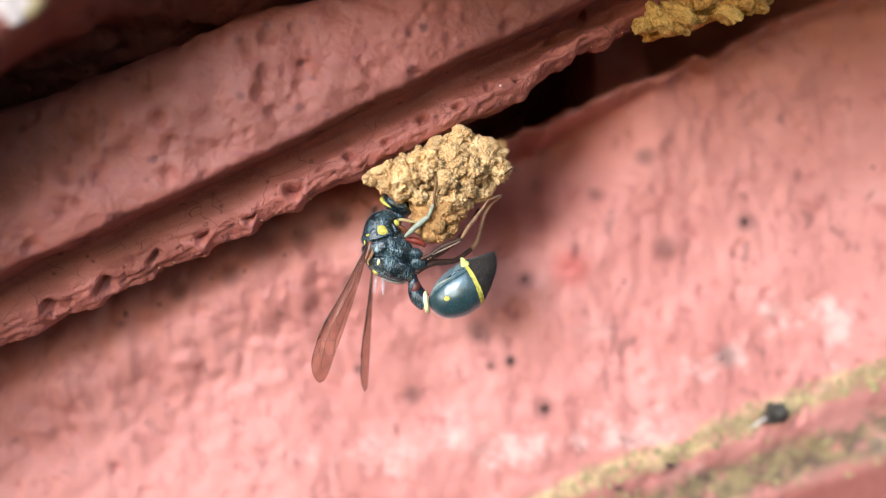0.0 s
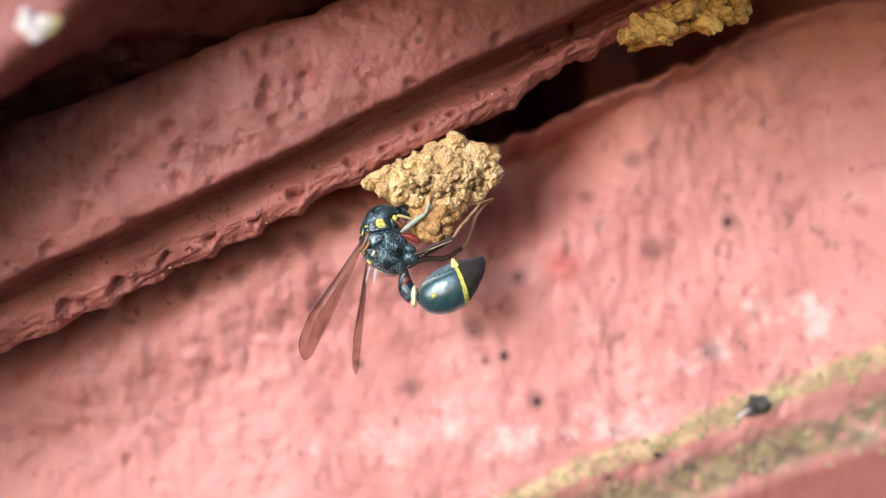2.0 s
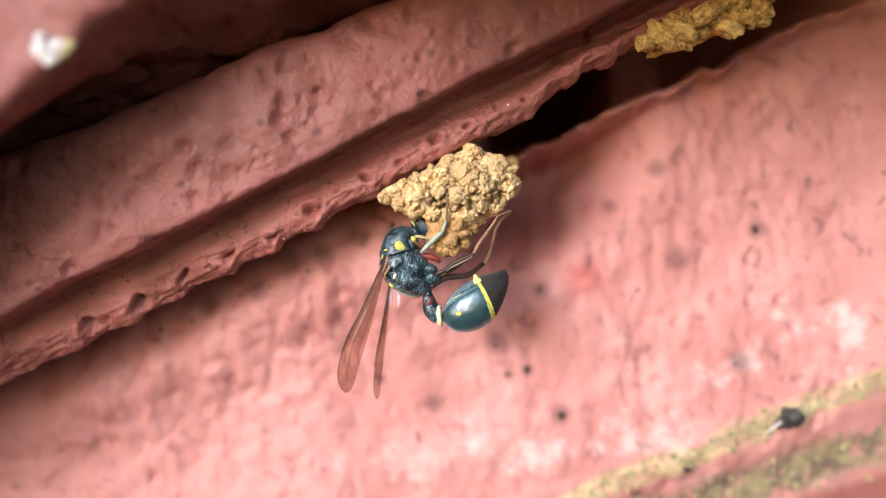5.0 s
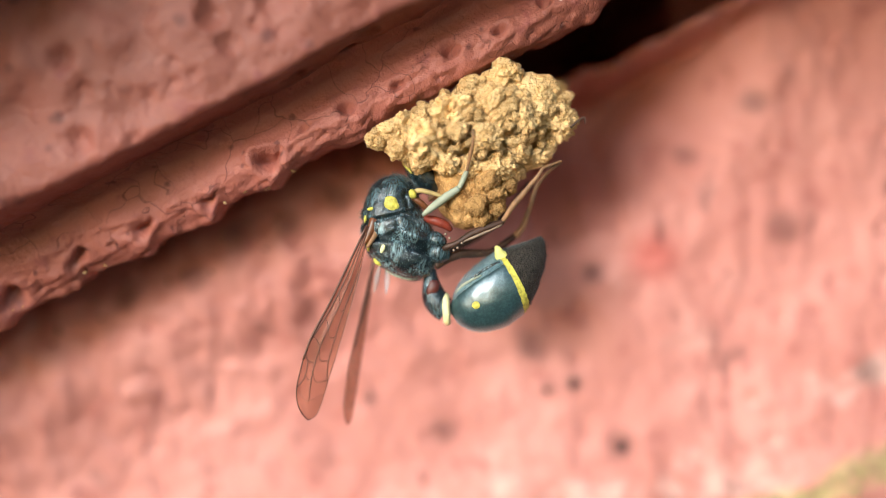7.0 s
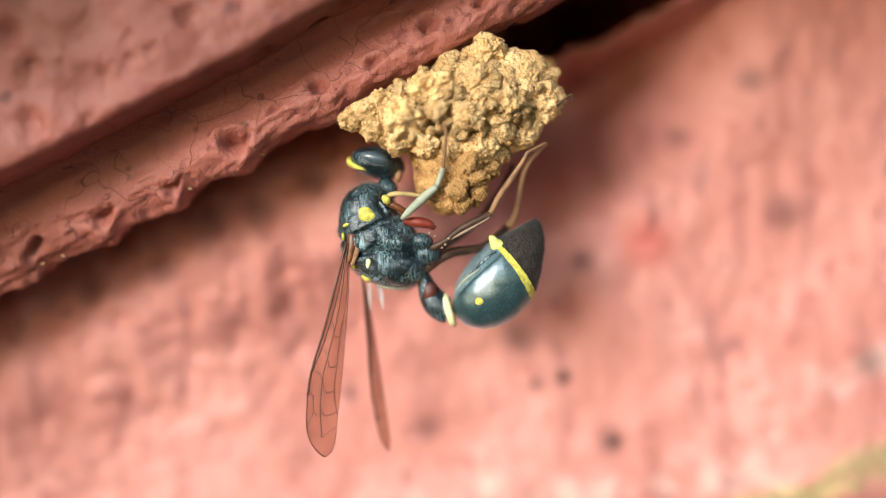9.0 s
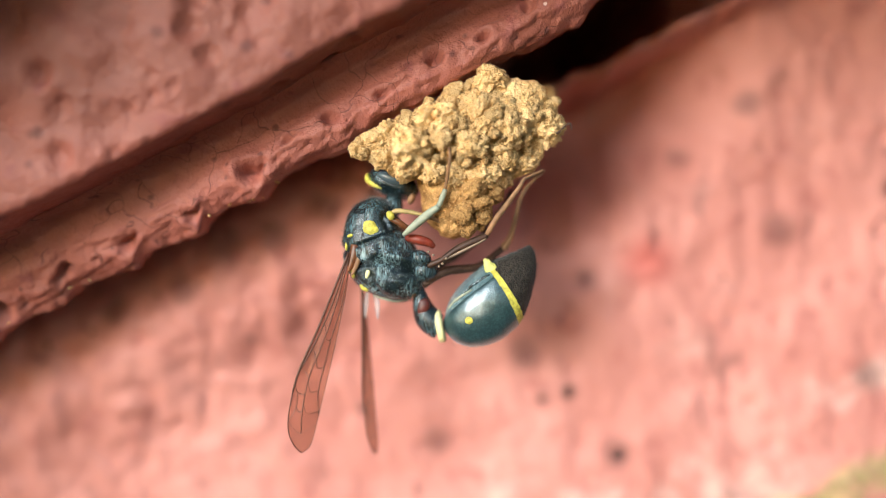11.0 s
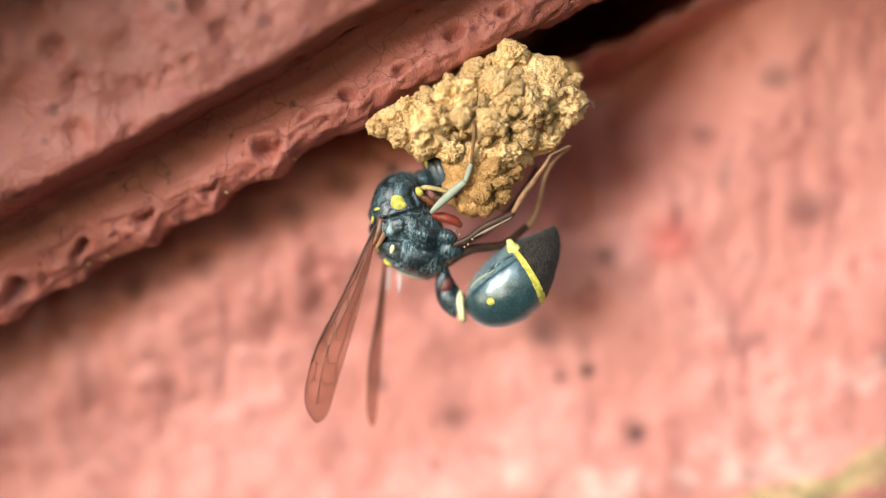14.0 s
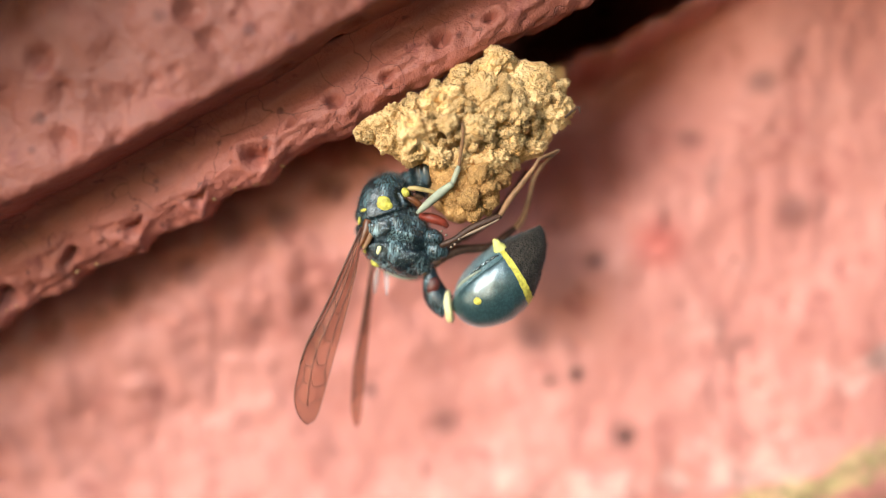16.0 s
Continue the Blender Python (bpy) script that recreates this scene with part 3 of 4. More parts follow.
def build_nest(outline, front, shapes, count, seed, size, lumps=(), large=()):
    """Pellets of mud pressed on one another, over a core that fills the space to the ledge."""
    rng = random.Random(seed)
    root = new("mud_nest")
    cx, cz = sum(p[0] for p in outline) / len(outline), sum(p[1] for p in outline) / len(outline)
    root.location = Vector((cx, front + 1.1, cz)) * MM
    placed, tries = [], 0
    for x, z, rx, rz, lift in lumps:
        gap = edge_gap(x, z, outline)
        y = front + 1.9 - 1.4 * min(1.0, gap / 1.3) + 0.16 * (x - cx) - lift + 0.5 * (rx + rz) - 0.25
        ob = part("pellet", large[rng.randrange(len(large))], root, at=(x - cx, y - front - 1.1, z - cz))
        ob.scale = (rx * 1.08, 0.5 * (rx + rz) * 1.1, rz * 1.08)
        ob.rotation_euler = (rng.uniform(-0.4, 0.4), rng.uniform(-0.3, 0.1), rng.uniform(-2, 2))
    while len(placed) < count and tries < 20000:
        tries += 1
        x = rng.uniform(min(p[0] for p in outline), max(p[0] for p in outline))
        z = rng.uniform(min(p[1] for p in outline), max(p[1] for p in outline))
        r = rng.uniform(*size)
        gap = edge_gap(x, z, outline)
        if not inside(x, z, outline) or gap < r * 0.75:
            continue
        if any(math.hypot(x - a, z - b) < 0.66 * (r + c) for a, b, c, _ in placed):
            continue
        y = front + 1.9 - 1.5 * min(1.0, gap / 1.6) + rng.uniform(-0.18, 0.25) + 0.16 * (x - cx)
        placed.append((x, z, r, y))
    for x, z, r, y in placed:
        ob = part("pellet", shapes[rng.randrange(len(shapes))], root, at=(x - cx, y - front - 1.1, z - cz))
        k = 1.12
        ob.scale = (r * k * rng.uniform(0.85, 1.45), r * k * 1.1, r * k * rng.uniform(0.8, 1.1))
        ob.rotation_euler = (rng.uniform(-0.5, 0.5), rng.uniform(-1.2, 1.2), rng.uniform(-0.5, 0.5))
    return root, cx, cz


NEST = [(-4.35, 4.45), (-2.05, 5.70), (-0.6, 6.45), (0.9, 7.35), (1.9, 7.0), (2.6, 6.35), (3.7, 6.05), (4.15, 4.95), (2.9, 3.35), (1.0, 2.15), (-0.7, 2.3), (-2.55, 2.9), (-3.75, 3.65)]


# the larger lumps: place, half width, half height, how far they stand out
LUMPS = [(1.05, 6.62, 0.72, 0.70, 0.2), (2.54, 5.80, 0.65, 0.62, 0.1), (3.16, 4.82, 0.80, 0.85, 0.0), (1.82, 4.82, 0.38, 0.70, 0.2), (0.74, 4.85, 0.62, 0.50, 0.1),
         (0.57, 5.74, 0.50, 0.48, 0.0), (-0.96, 5.10, 1.10, 0.72, 0.1), (-2.00, 3.95, 1.10, 0.92, 0.1), (-3.80, 4.12, 0.56, 0.44, 0.2), (-2.75, 4.63, 0.70, 0.58, 0.1),
         (-2.20, 3.25, 0.50, 0.45, 0.3), (-1.17, 3.15, 0.56, 0.52, 0.3), (0.27, 4.05, 0.66, 0.52, 0.2), (0.79, 3.05, 0.80, 0.60, 0.2), (1.60, 3.60, 0.46, 0.46, 0.1),
         (2.35, 3.50, 0.60, 0.50, 0.0), (-3.25, 4.45, 0.62, 0.48, 0.1), (-3.0, 3.75, 0.55, 0.45, 0.2), (3.65, 4.95, 0.36, 0.42, 0.0), (-0.25, 6.30, 0.52, 0.36, 0.0), (-0.3, 3.0, 0.5, 0.5, 0.2)]


def build_nests():
    shapes = pellets(MUD, 9, 1.0)
    large = [blob("pellet", (1, 0.85, 0.85), MUD, 0, 0.34, 1.5, 5, 90 + i * 5.3, 0.10) for i in range(6)]
    root, cx, cz = build_nest(NEST, 46.9, shapes, 150, 3, (0.14, 0.42), LUMPS, large)
    part("core", blob("core", (3.2, 1.7, 1.65), MUD, -22, 0.16, 1.1, 5, 4.0, 0.02), root, at=(0.15, 1.25, 0.1))
    # the hidden back is enlarged to keep sun off the wall beside the nest
    part("back", blob("back", (2.7, 4.4, 2.1), MUD_WET, -25, 0.14, 1.0, 5, 6.0, 0.02), root, "damp mud against the wall, unseen and enlarged to cast shade", at=(0.6, 4.9, -0.1))
    part("clod", blob("clod", (0.65, 0.6, 0.55), MUD_WET, 0, 0.3, 1.3, 4, 31.0, 0.06), root, "brown clod in the hollow behind", (3.55 - cx, 4.3, 6.5 - cz))
    neck = loft("neck", [(0, 0, 1.3, 1.5, 1.5), (-0.05, 0, 0.5, 1.35, 1.35), (-0.15, 0, -0.3, 1.15, 1.2), (-0.25, 0, -1.0, 0.75, 0.9), (-0.35, 0, -1.35, 0.25, 0.3)],
                MUD_WET, 6, 28, 0.22, 3.0)
    wet = [blob("pellet", (1, 0.85, 0.85), MUD_WET, 0, 0.30, 1.25, 4, 70 + i * 3.1, 0.10) for i in range(3)]
    for i, (x, z, r, y) in enumerate(((0.55, 2.0, 0.55, 48.0), (-0.1, 1.55, 0.5, 47.9), (0.75, 1.5, 0.42, 48.2), (0.2, 1.05, 0.38, 48.2), (0.35, 2.5, 0.6, 47.9), (1.1, 2.3, 0.5, 48.4), (-0.3, 2.25, 0.42, 48.2), (0.0, 0.9, 0.3, 48.4), (0.55, 1.15, 0.3, 48.5))):
        ob = part("pellet", wet[i % 3], root, at=(x - cx, y - 48.0, z - cz))
        ob.scale = (r, r, r * 0.9)
        ob.rotation_euler = (i, 0.7 * i, 2 * i)
    part("fibre", loft("fibre", [(3.55 - cx, -0.35, 4.45 - cz, 0.05, 0.05), (3.85 - cx, -0.55, 4.70 - cz, 0.04, 0.04), (4.02 - cx, -0.65, 4.78 - cz, 0.035, 0.035), (4.06 - cx, -0.68, 4.55 - cz, 0.02, 0.02)], BROWN, 5, 8), root, "reddish brown plant fibre")
    part("neck", neck, root, "damp brown mud rim still being built", at=(-0.35 - cx, 1.1, 2.0 - cz))
    tagged(root, "lumpy tan mud nest of pressed pellets hanging from the ledge", "wasp nest", "mud nests")
    cam.data.dof.focus_object = root  # the lens is focused on the nest
    ochre = pellets(MUD_OCHRE, 6, 40.0)
    line = [(10.3, 12.3), (10.9, 13.3), (12.6, 14.4), (14.5, 15.9), (17.5, 17.0), (19.4, 16.4), (18.8, 14.3), (16.9, 13.6), (15.2, 13.3), (13.6, 12.4), (12.4, 12.9)]
    root, cx, cz = build_nest(line, 47.0, ochre, 48, 8, (0.30, 1.0))
    part("core", blob("core", (3.6, 1.2, 1.0), MUD_OCHRE, -25, 0.25, 1.1, 4, 9.0), root, at=(0.3, 1.3, 0.3))
    tagged(root, "crumbled ochre remains of an older mud nest on the ledge", "wasp nest", "mud nests")


build_nests()


# ---- the wasp ----
U = 104.0  # drawing units per millimetre


def at(cx, cz, y=0.0):
    """A place on the wasp, from its side drawing; the yellow side spot is the origin."""
    return ((cx - 185) / U, y, (330 - cz) / U)


def tube(name, rows, material, y=0.0, steps=6, ring=16, flat=1.0, origin=(185, 330), **more):
    out = []
    for r in rows:
        yy = r[3] if len(r) > 3 else y
        out.append(((r[0] - origin[0]) / U, yy, (origin[1] - r[1]) / U, r[2] / U, r[2] / U * flat))
    return loft(name, out, material, steps, ring, **more)


# a folded wing: share of its length, then how far the leading and the trailing edge lie off its axis
WING_EDGES = [(0.0, -0.06, 0.06), (0.055, -0.17, 0.12), (0.11, -0.23, 0.15), (0.226, -0.32, 0.21), (0.418, -0.56, 0.25), (0.616, -0.86, 0.27), (0.727, -0.90, 0.25), (0.785, -0.90, 0.26),
              (0.861, -0.82, 0.27), (0.90, -0.75, 0.265), (0.97, -0.42, 0.22), (1.0, -0.06, 0.04)]


def build_wing(name, parent, pivot, angle, length, spread, label):
    """A folded wing: a corrugated film with raised veins. Its root turns at the pivot."""
    root = new(name)
    root.parent = parent
    root.location = Vector(pivot) * MM
    tagged(root, label)
    a = radians(angle)
    ux, uz = math.cos(a), math.sin(a)
    vx, vz = -uz, ux  # towards the trailing edge
    n, m = 48, 10
    side = np.array(smooth_line(WING_EDGES, 6))
    fine = np.maximum.accumulate(side[:, 0])

    def place(s, t, lift=0.0):
        lo, hi = np.interp(s, fine, side[:, 1]), np.interp(s, fine, side[:, 2])
        p, q = s * length, spread * (lo + (hi - lo) * t)
        y = 0.08 * math.sin(t * 9) * (1 - s * 0.6) + 0.25 * t * s + lift
        return (ux * p + vx * q, y, uz * p + vz * q)

    verts = [place(math.sin(0.5 * math.pi * i / n), k / m, h) for h in (0, 0.012) for i in range(n + 1) for k in range(m + 1)]
    h, faces = (n + 1) * (m + 1), []
    for i in range(n):
        for k in range(m):
            f = (i * (m + 1) + k, i * (m + 1) + k + 1, (i + 1) * (m + 1) + k + 1, (i + 1) * (m + 1) + k)
            faces += [f, tuple(j + h for j in f[::-1])]
    part("film", mesh_of("film", verts, faces, FILM), root)
    lines = [([(0, 0), (0.2, 0), (0.4, 0), (0.6, 0), (0.72, 0)], 0.052), ([(0.72, 0), (0.86, 0.0), (0.94, 0.0), (0.985, 0.1), (1.0, 0.5)], 0.026), ([(1.0, 0.5), (0.985, 0.9), (0.94, 1.0), (0.8, 1.0), (0.5, 1.0), (0.2, 1.0)], 0.016),
             ([(0, 0.3), (0.25, 0.24), (0.45, 0.14), (0.62, 0.02)], 0.034), ([(0, 0.6), (0.3, 0.52), (0.5, 0.44), (0.63, 0.40), (0.78, 0.44), (0.91, 0.50)], 0.024),
             ([(0, 0.9), (0.25, 0.84), (0.42, 0.76), (0.57, 0.78), (0.70, 0.82), (0.80, 0.98)], 0.022),
             ([(0.36, 0.20), (0.38, 0.34), (0.41, 0.47)], 0.018), ([(0.50, 0.10), (0.51, 0.26), (0.54, 0.42)], 0.020), ([(0.60, 0.03), (0.61, 0.2), (0.64, 0.40)], 0.020),
             ([(0.68, 0.0), (0.72, 0.16), (0.72, 0.42)], 0.020), ([(0.72, 0.16), (0.79, 0.22), (0.84, 0.10), (0.86, 0.0)], 0.020), ([(0.79, 0.22), (0.81, 0.34), (0.80, 0.45)], 0.018),
             ([(0.42, 0.47), (0.44, 0.62), (0.43, 0.76)], 0.018), ([(0.54, 0.43), (0.58, 0.58), (0.57, 0.78)], 0.020), ([(0.65, 0.40), (0.70, 0.56), (0.69, 0.82)], 0.020), ([(0.77, 0.44), (0.81, 0.62), (0.79, 0.95)], 0.018),
             ([(0.86, 0.0), (0.90, 0.24), (0.91, 0.50), (0.88, 0.78), (0.86, 0.99)], 0.014)]
    for pts, r in lines:
        rows = [(*place(s, t, -0.015), r * 0.8, r * 0.7) for s, t in pts]
        part("vein", loft("vein", rows, VEIN, 5, 6), root)
    return root


def hull(rows, origin, steps=7, ring=56, shape=None):
    """A closed body given by the two sides of its outline in the drawing and its half depth. Its points, faces, and for each face the middle in the
    drawing, the station and how far it lies towards the second side (-1 to 1)."""
    line = smooth_line(rows, steps)
    verts, faces, marks = [], [], []
    for lx, lz, rx, rz, deep in line:
        for k in range(ring):
            w = 2 * math.pi * k / ring
            c, s = math.cos(w), math.sin(w)
            cx, cz = 0.5 * (lx + rx) + 0.5 * (rx - lx) * c, 0.5 * (lz + rz) + 0.5 * (rz - lz) * c
            y = -max(deep, 0.01) * math.copysign(abs(s) ** 0.85, s)
            d = shape(cx, cz, c, s) if shape else 0.0
            run = Vector((rx - lx, 0, lz - rz)).normalized()
            verts.append(Vector(((cx - origin[0]) / U, y, (origin[1] - cz) / U)) + (run * c + Vector((0, -s, 0))) * d)
    n = len(line)
    for i in range(n - 1):
        for k in range(ring):
            faces.append((i * ring + k, i * ring + (k + 1) % ring, (i + 1) * ring + (k + 1) % ring, (i + 1) * ring + k))
            w = 2 * math.pi * (k + 0.5) / ring
            r, c = 0.5 * (line[i] + line[i + 1]), math.cos(w)
            marks.append((0.5 * (r[0] + r[2]) + 0.5 * (r[2] - r[0]) * c, 0.5 * (r[1] + r[3]) + 0.5 * (r[3] - r[1]) * c, (i + 0.5) / steps, c))
    faces += [tuple(range(ring))[::-1], tuple(range((n - 1) * ring, n * ring))]
    marks += [(line[0][0], line[0][1], 0.0, 0.0), (line[-1][0], line[-1][1], len(rows) - 1.0, 0.0)]
    return verts, faces, marks


def pick(name, made, material, choose):
    """The faces of a hull that choose() takes, as a mesh."""
    verts, faces, marks = made
    taken = [f for f, k in zip(faces, marks) if choose(*k)]
    used = sorted({i for f in taken for i in f})
    index = {v: i for i, v in enumerate(used)}
    return mesh_of(name, [verts[i] for i in used], [tuple(index[i] for i in f) for f in taken], material)


def skin(made, x, z):
    """The depth of a hull's near side at a place."""
    return min((v for v in made[0] if v.y < 0), key=lambda v: (v.x - x) ** 2 + (v.z - z) ** 2).y


def off_line(x, z, pts):
    best = 1e9
    for (ax, az), (bx, bz) in zip(pts, pts[1:]):
        t = max(0, min(1, ((x - ax) * (bx - ax) + (z - az) * (bz - az)) / ((bx - ax) ** 2 + (bz - az) ** 2)))
        best = min(best, math.hypot(x - ax - t * (bx - ax), z - az - t * (bz - az)))
    return best


# the thorax: both sides of its outline, from the neck to the waist, and half its depth
THORAX = [(205, 203, 225, 206, 0.10), (165, 206, 262, 232, 0.62), (112, 238, 287, 272, 0.95), (84, 285, 306, 313, 1.10), (70, 345, 332, 352, 1.20), (65, 400, 364, 392, 1.26),
          (74, 460, 394, 432, 1.26), (95, 515, 410, 480, 1.20), (140, 566, 410, 530, 1.10), (200, 602, 398, 575, 0.85), (265, 619, 365, 606, 0.50), (310, 620, 332, 618, 0.12)]
SCUTUM_SEAM = [(40, 428), (120, 408), (199, 380), (299, 332), (345, 310)]
HIND_SEAM = [(40, 500), (130, 480), (239, 464), (355, 498), (440, 502)]
# seams and furrows: line, depth, width
FURROWS = [(SCUTUM_SEAM, 0.11, 9), (HIND_SEAM, 0.26, 12), ([(268, 225), (238, 285), (262, 330)], 0.12, 8), ([(226, 388), (243, 420), (234, 458)], 0.10, 8), ([(185, 505), (215, 560), (262, 606)], 0.09, 9),
           ([(240, 490), (280, 540), (335, 590)], 0.10, 10), ([(300, 500), (340, 540), (378, 570)], 0.08, 9), ([(262, 372), (330, 405), (395, 440)], 0.12, 8), ([(150, 240), (160, 300), (150, 370)], 0.06, 7)]
RIDGE = [(214, 424), (300, 438), (395, 462)]


def thorax_shape(x, z, c, s):
    d = 0.05 * noise.noise(Vector((x / 60, z / 60, 1.0))) + 0.025 * noise.noise(Vector((x / 22, z / 22, 2.0)))
    if s > -0.3:
        for pts, deep, wide in FURROWS:
            d -= deep * math.exp(-(off_line(x, z, pts) / wide) ** 2)
        d += 0.12 * math.exp(-(off_line(x, z, RIDGE) / 15) ** 2)
    return d


# the gaster in the same way, from the waist to the tip
GASTER_SIDES = [(494, 700, 497, 722, 0.10), (497, 677, 513, 747, 0.38), (510, 617, 557, 780, 0.80), (542, 556, 629, 792, 1.08), (590, 498, 709, 768, 1.22), (628, 462, 776, 716, 1.25), (655, 441, 816, 660, 1.18),
                (690, 423, 838, 588, 1.04), (735, 400, 853, 500, 0.80), (775, 378, 856, 440, 0.52), (806, 361, 845, 386, 0.24), (820, 353, 826, 358, 0.04)]


def gaster_shape(x, z, c, s):
    d = 0.02 * noise.noise(Vector((x / 40, z / 40, 5.0)))
    if s > 0 and x < 690:
        d -= 0.07 * step(c, -0.58, -0.66)  # the under plate lies deeper
    return d


def fuzz(root, made):
    """Short pale down that stands off the thorax."""
    rng = random.Random(12)
    verts, faces = [], []
    middle = Vector(at(240, 420))
    near = [v for v in made[0] if v.y < 0.35]
    for k in range(2600):
        v = near[rng.randrange(len(near))]
        edge = v.y > -0.55  # longer where it shows against the light
        n = (v - middle)
        n = Vector((n.x, n.y * 0.9, n.z)).normalized()
        d = (n + Vector((rng.gauss(0, 0.35), rng.gauss(0, 0.3), rng.gauss(0, 0.35) - 0.35))).normalized()
        p = v + Vector((rng.uniform(-0.05, 0.05), 0, rng.uniform(-0.05, 0.05))) - d * 0.03
        spike(verts, faces, p, d, rng.uniform(0.09, 0.21) if edge else rng.uniform(0.05, 0.13), 0.005)
    ob = part("down", mesh_of("down", verts, faces, HAIR), root, "short grey down")
    tagged(ob, kind="stuff")


def spike(verts, faces, p, d, h, r):
    side = d.cross(Vector((0.3, 1, 0.2))).normalized()
    other, k = d.cross(side), len(verts)
    verts += [p + side * r, p - side * r * 0.5 + other * r, p - side * r * 0.5 - other * r, p + d * h]
    faces += [(k, k + 1, k + 3), (k + 1, k + 2, k + 3), (k + 2, k, k + 3)]


def bristles(rows, origin, seed, flat=1.0, each=5, reach=(0.03, 0.08), thick=0.006, lean=0.5):
    """Fine hairs that stand on a limb and lean towards its end."""
    rng = random.Random(seed)
    verts, faces = [], []
    line = smooth_line([((a - origin[0]) / U, w, (origin[1] - b) / U, h / U) for a, b, h, w in rows], 8)
    for a, b in zip(line, line[1:]):
        along = Vector(b[:3] - a[:3]).normalized()
        across = Vector((0, 1, 0)).cross(along).normalized()
        deep = along.cross(across)
        for _ in range(each):
            w = rng.uniform(0, 2 * math.pi)
            t = rng.random()
            n = across * math.cos(w) + deep * math.sin(w) * flat
            p = Vector(a[:3]).lerp(Vector(b[:3]), t) + n * (a[3] + (b[3] - a[3]) * t) * 0.97
            d = (n.normalized() + along * lean + Vector((rng.gauss(0, 0.2), rng.gauss(0, 0.2), rng.gauss(0, 0.2)))).normalized()
            spike(verts, faces, p, d, rng.uniform(*reach), thick)
    return verts, faces


def build_wasp():
    root = new("potter_wasp")
    tagged(root, "black and yellow potter wasp clinging below its mud nest", "wasp")
    made = chest = hull(THORAX, (185, 330), 10, 80, thorax_shape)

    def seam(pts, x):
        return np.interp(x, [a for a, _ in pts], [b for _, b in pts])

    part("scutum", pick("scutum", made, BLACK, lambda x, z, i, c: z < seam(SCUTUM_SEAM, x)), root, "black finely hairy front of the thorax")
    part("side_plate", pick("side_plate", made, PLATE, lambda x, z, i, c: seam(SCUTUM_SEAM, x) <= z < seam(HIND_SEAM, x)), root, "grey-black side plate of the thorax")
    part("hind_plate", pick("hind_plate", made, PLATE, lambda x, z, i, c: z >= seam(HIND_SEAM, x)), root, "grey-black furrowed hind plate of the thorax")

    def on(cx, cz, lift=0.0):
        x, _, z = at(cx, cz)
        return (x, skin(made, x, z) - lift, z)

    part("plate_rim", tube("plate_rim", [(205, 603, 3, -0.25), (250, 616, 5, -0.3), (300, 622, 5, -0.3), (345, 616, 3, -0.25)], PALE, -0.3), root, "silvery rim of the hind plate")
    # the joint is coloured whitish to carry the highlight on the wing base
    part("wing_joint", blob("wing_joint", (0.09, 0.07, 0.23), CREAM, 12, 0.1, 2.0, 3, 4.0), root, "joint at the wing base, whitish from a highlight put into its colour", on(186, 508, 0.02))
    part("coxa", blob("coxa", (0.50, 0.5, 0.44), BLACK, 0, 0.08, 1.6, 3, 5.0), root, at=at(410, 490, -0.45))
    part("coxa", blob("coxa", (0.42, 0.45, 0.30), BLACK, 20, 0.08, 1.6, 3, 6.0), root, at=at(395, 440, -0.75))
    part("tail_lobe", blob("tail_lobe", (0.22, 0.45, 0.20), AMBER, 30, 0.1, 1.6, 3, 6.0), root, "amber lobe at the waist", at(362, 585, -0.1))
    part("wing_scale", tube("wing_scale", [(120, 372, 8, -0.80), (130, 405, 19, -0.92), (128, 440, 20, -0.96), (118, 478, 14, -0.98), (108, 505, 6, -1.0)], RUST, -0.9, 6, 14, 0.6), root, "reddish amber wing base")
    part("wing_root", tube("wing_root", [(150, 410, 6, -0.95), (150, 440, 12, -1.0), (138, 480, 10, -1.0), (122, 520, 5, -1.0)], AMBER, -0.9, 6, 12, 0.6), root)
    # yellow marks
    part("side_spot", blob("side_spot", (0.33, 0.10, 0.27), YELLOW, 35, 0.32, 2.6, 4, 8.0), root, "bright yellow spot", on(190, 332))
    part("knee_spot", blob("knee_spot", (0.15, 0.14, 0.19), YELLOW, -35, 0.15, 2.4, 3, 9.0), root, "bright yellow knee", at(268, 276, -1.08))
    for cx, cz, sx, sz, turn in ((110, 362, 0.16, 0.07, -20), (122, 515, 0.07, 0.20, -15), (170, 572, 0.20, 0.11, 35), (92, 405, 0.06, 0.18, 0)):
        part("small_mark", blob("small_mark", (sx, 0.1, sz), YELLOW, turn, 0.15, 2.4, 2, cx), root, "small yellow mark", on(cx, cz))
    # head
    part("nape", blob("nape", (0.42, 0.42, 0.45), BLACK, 0, 0.05, 1.6, 3, 2.0), root, at=at(262, 232, 0.25))
    head = part("head", blob("head", (1.06, 1.0, 0.62), BLACK, 8, 0.05, 1.6, 4, 1.5), root, "black head with yellow brow", at(235, 125, 0.40))
    part("eye", blob("eye", (0.56, 0.34, 0.24), EYE, 8, 0, 1, 4), head, "glossy black compound eye, its bluish tone put in for sky reflection", (-8 / U, -0.82, 15 / U))
    part("brow", loft("brow", [(dx / U, y, dz / U, r / U, r / U) for dx, dz, r, y in ((-112, 14, 6, -0.20), (-108, -4, 12, -0.34), (-92, -18, 11, -0.50), (-62, -28, 7, -0.68), (-30, -32, 4, -0.76))], YELLOW, 5, 12), head, "yellow stripe behind the eye")
    part("face_mark", blob("face_mark", (0.14, 0.2, 0.24), AMBER, 10, 0.15, 2.0, 3, 3.0), head, "amber mouth part", (90 / U, -0.50, -45 / U))
    # legs
    planted = []

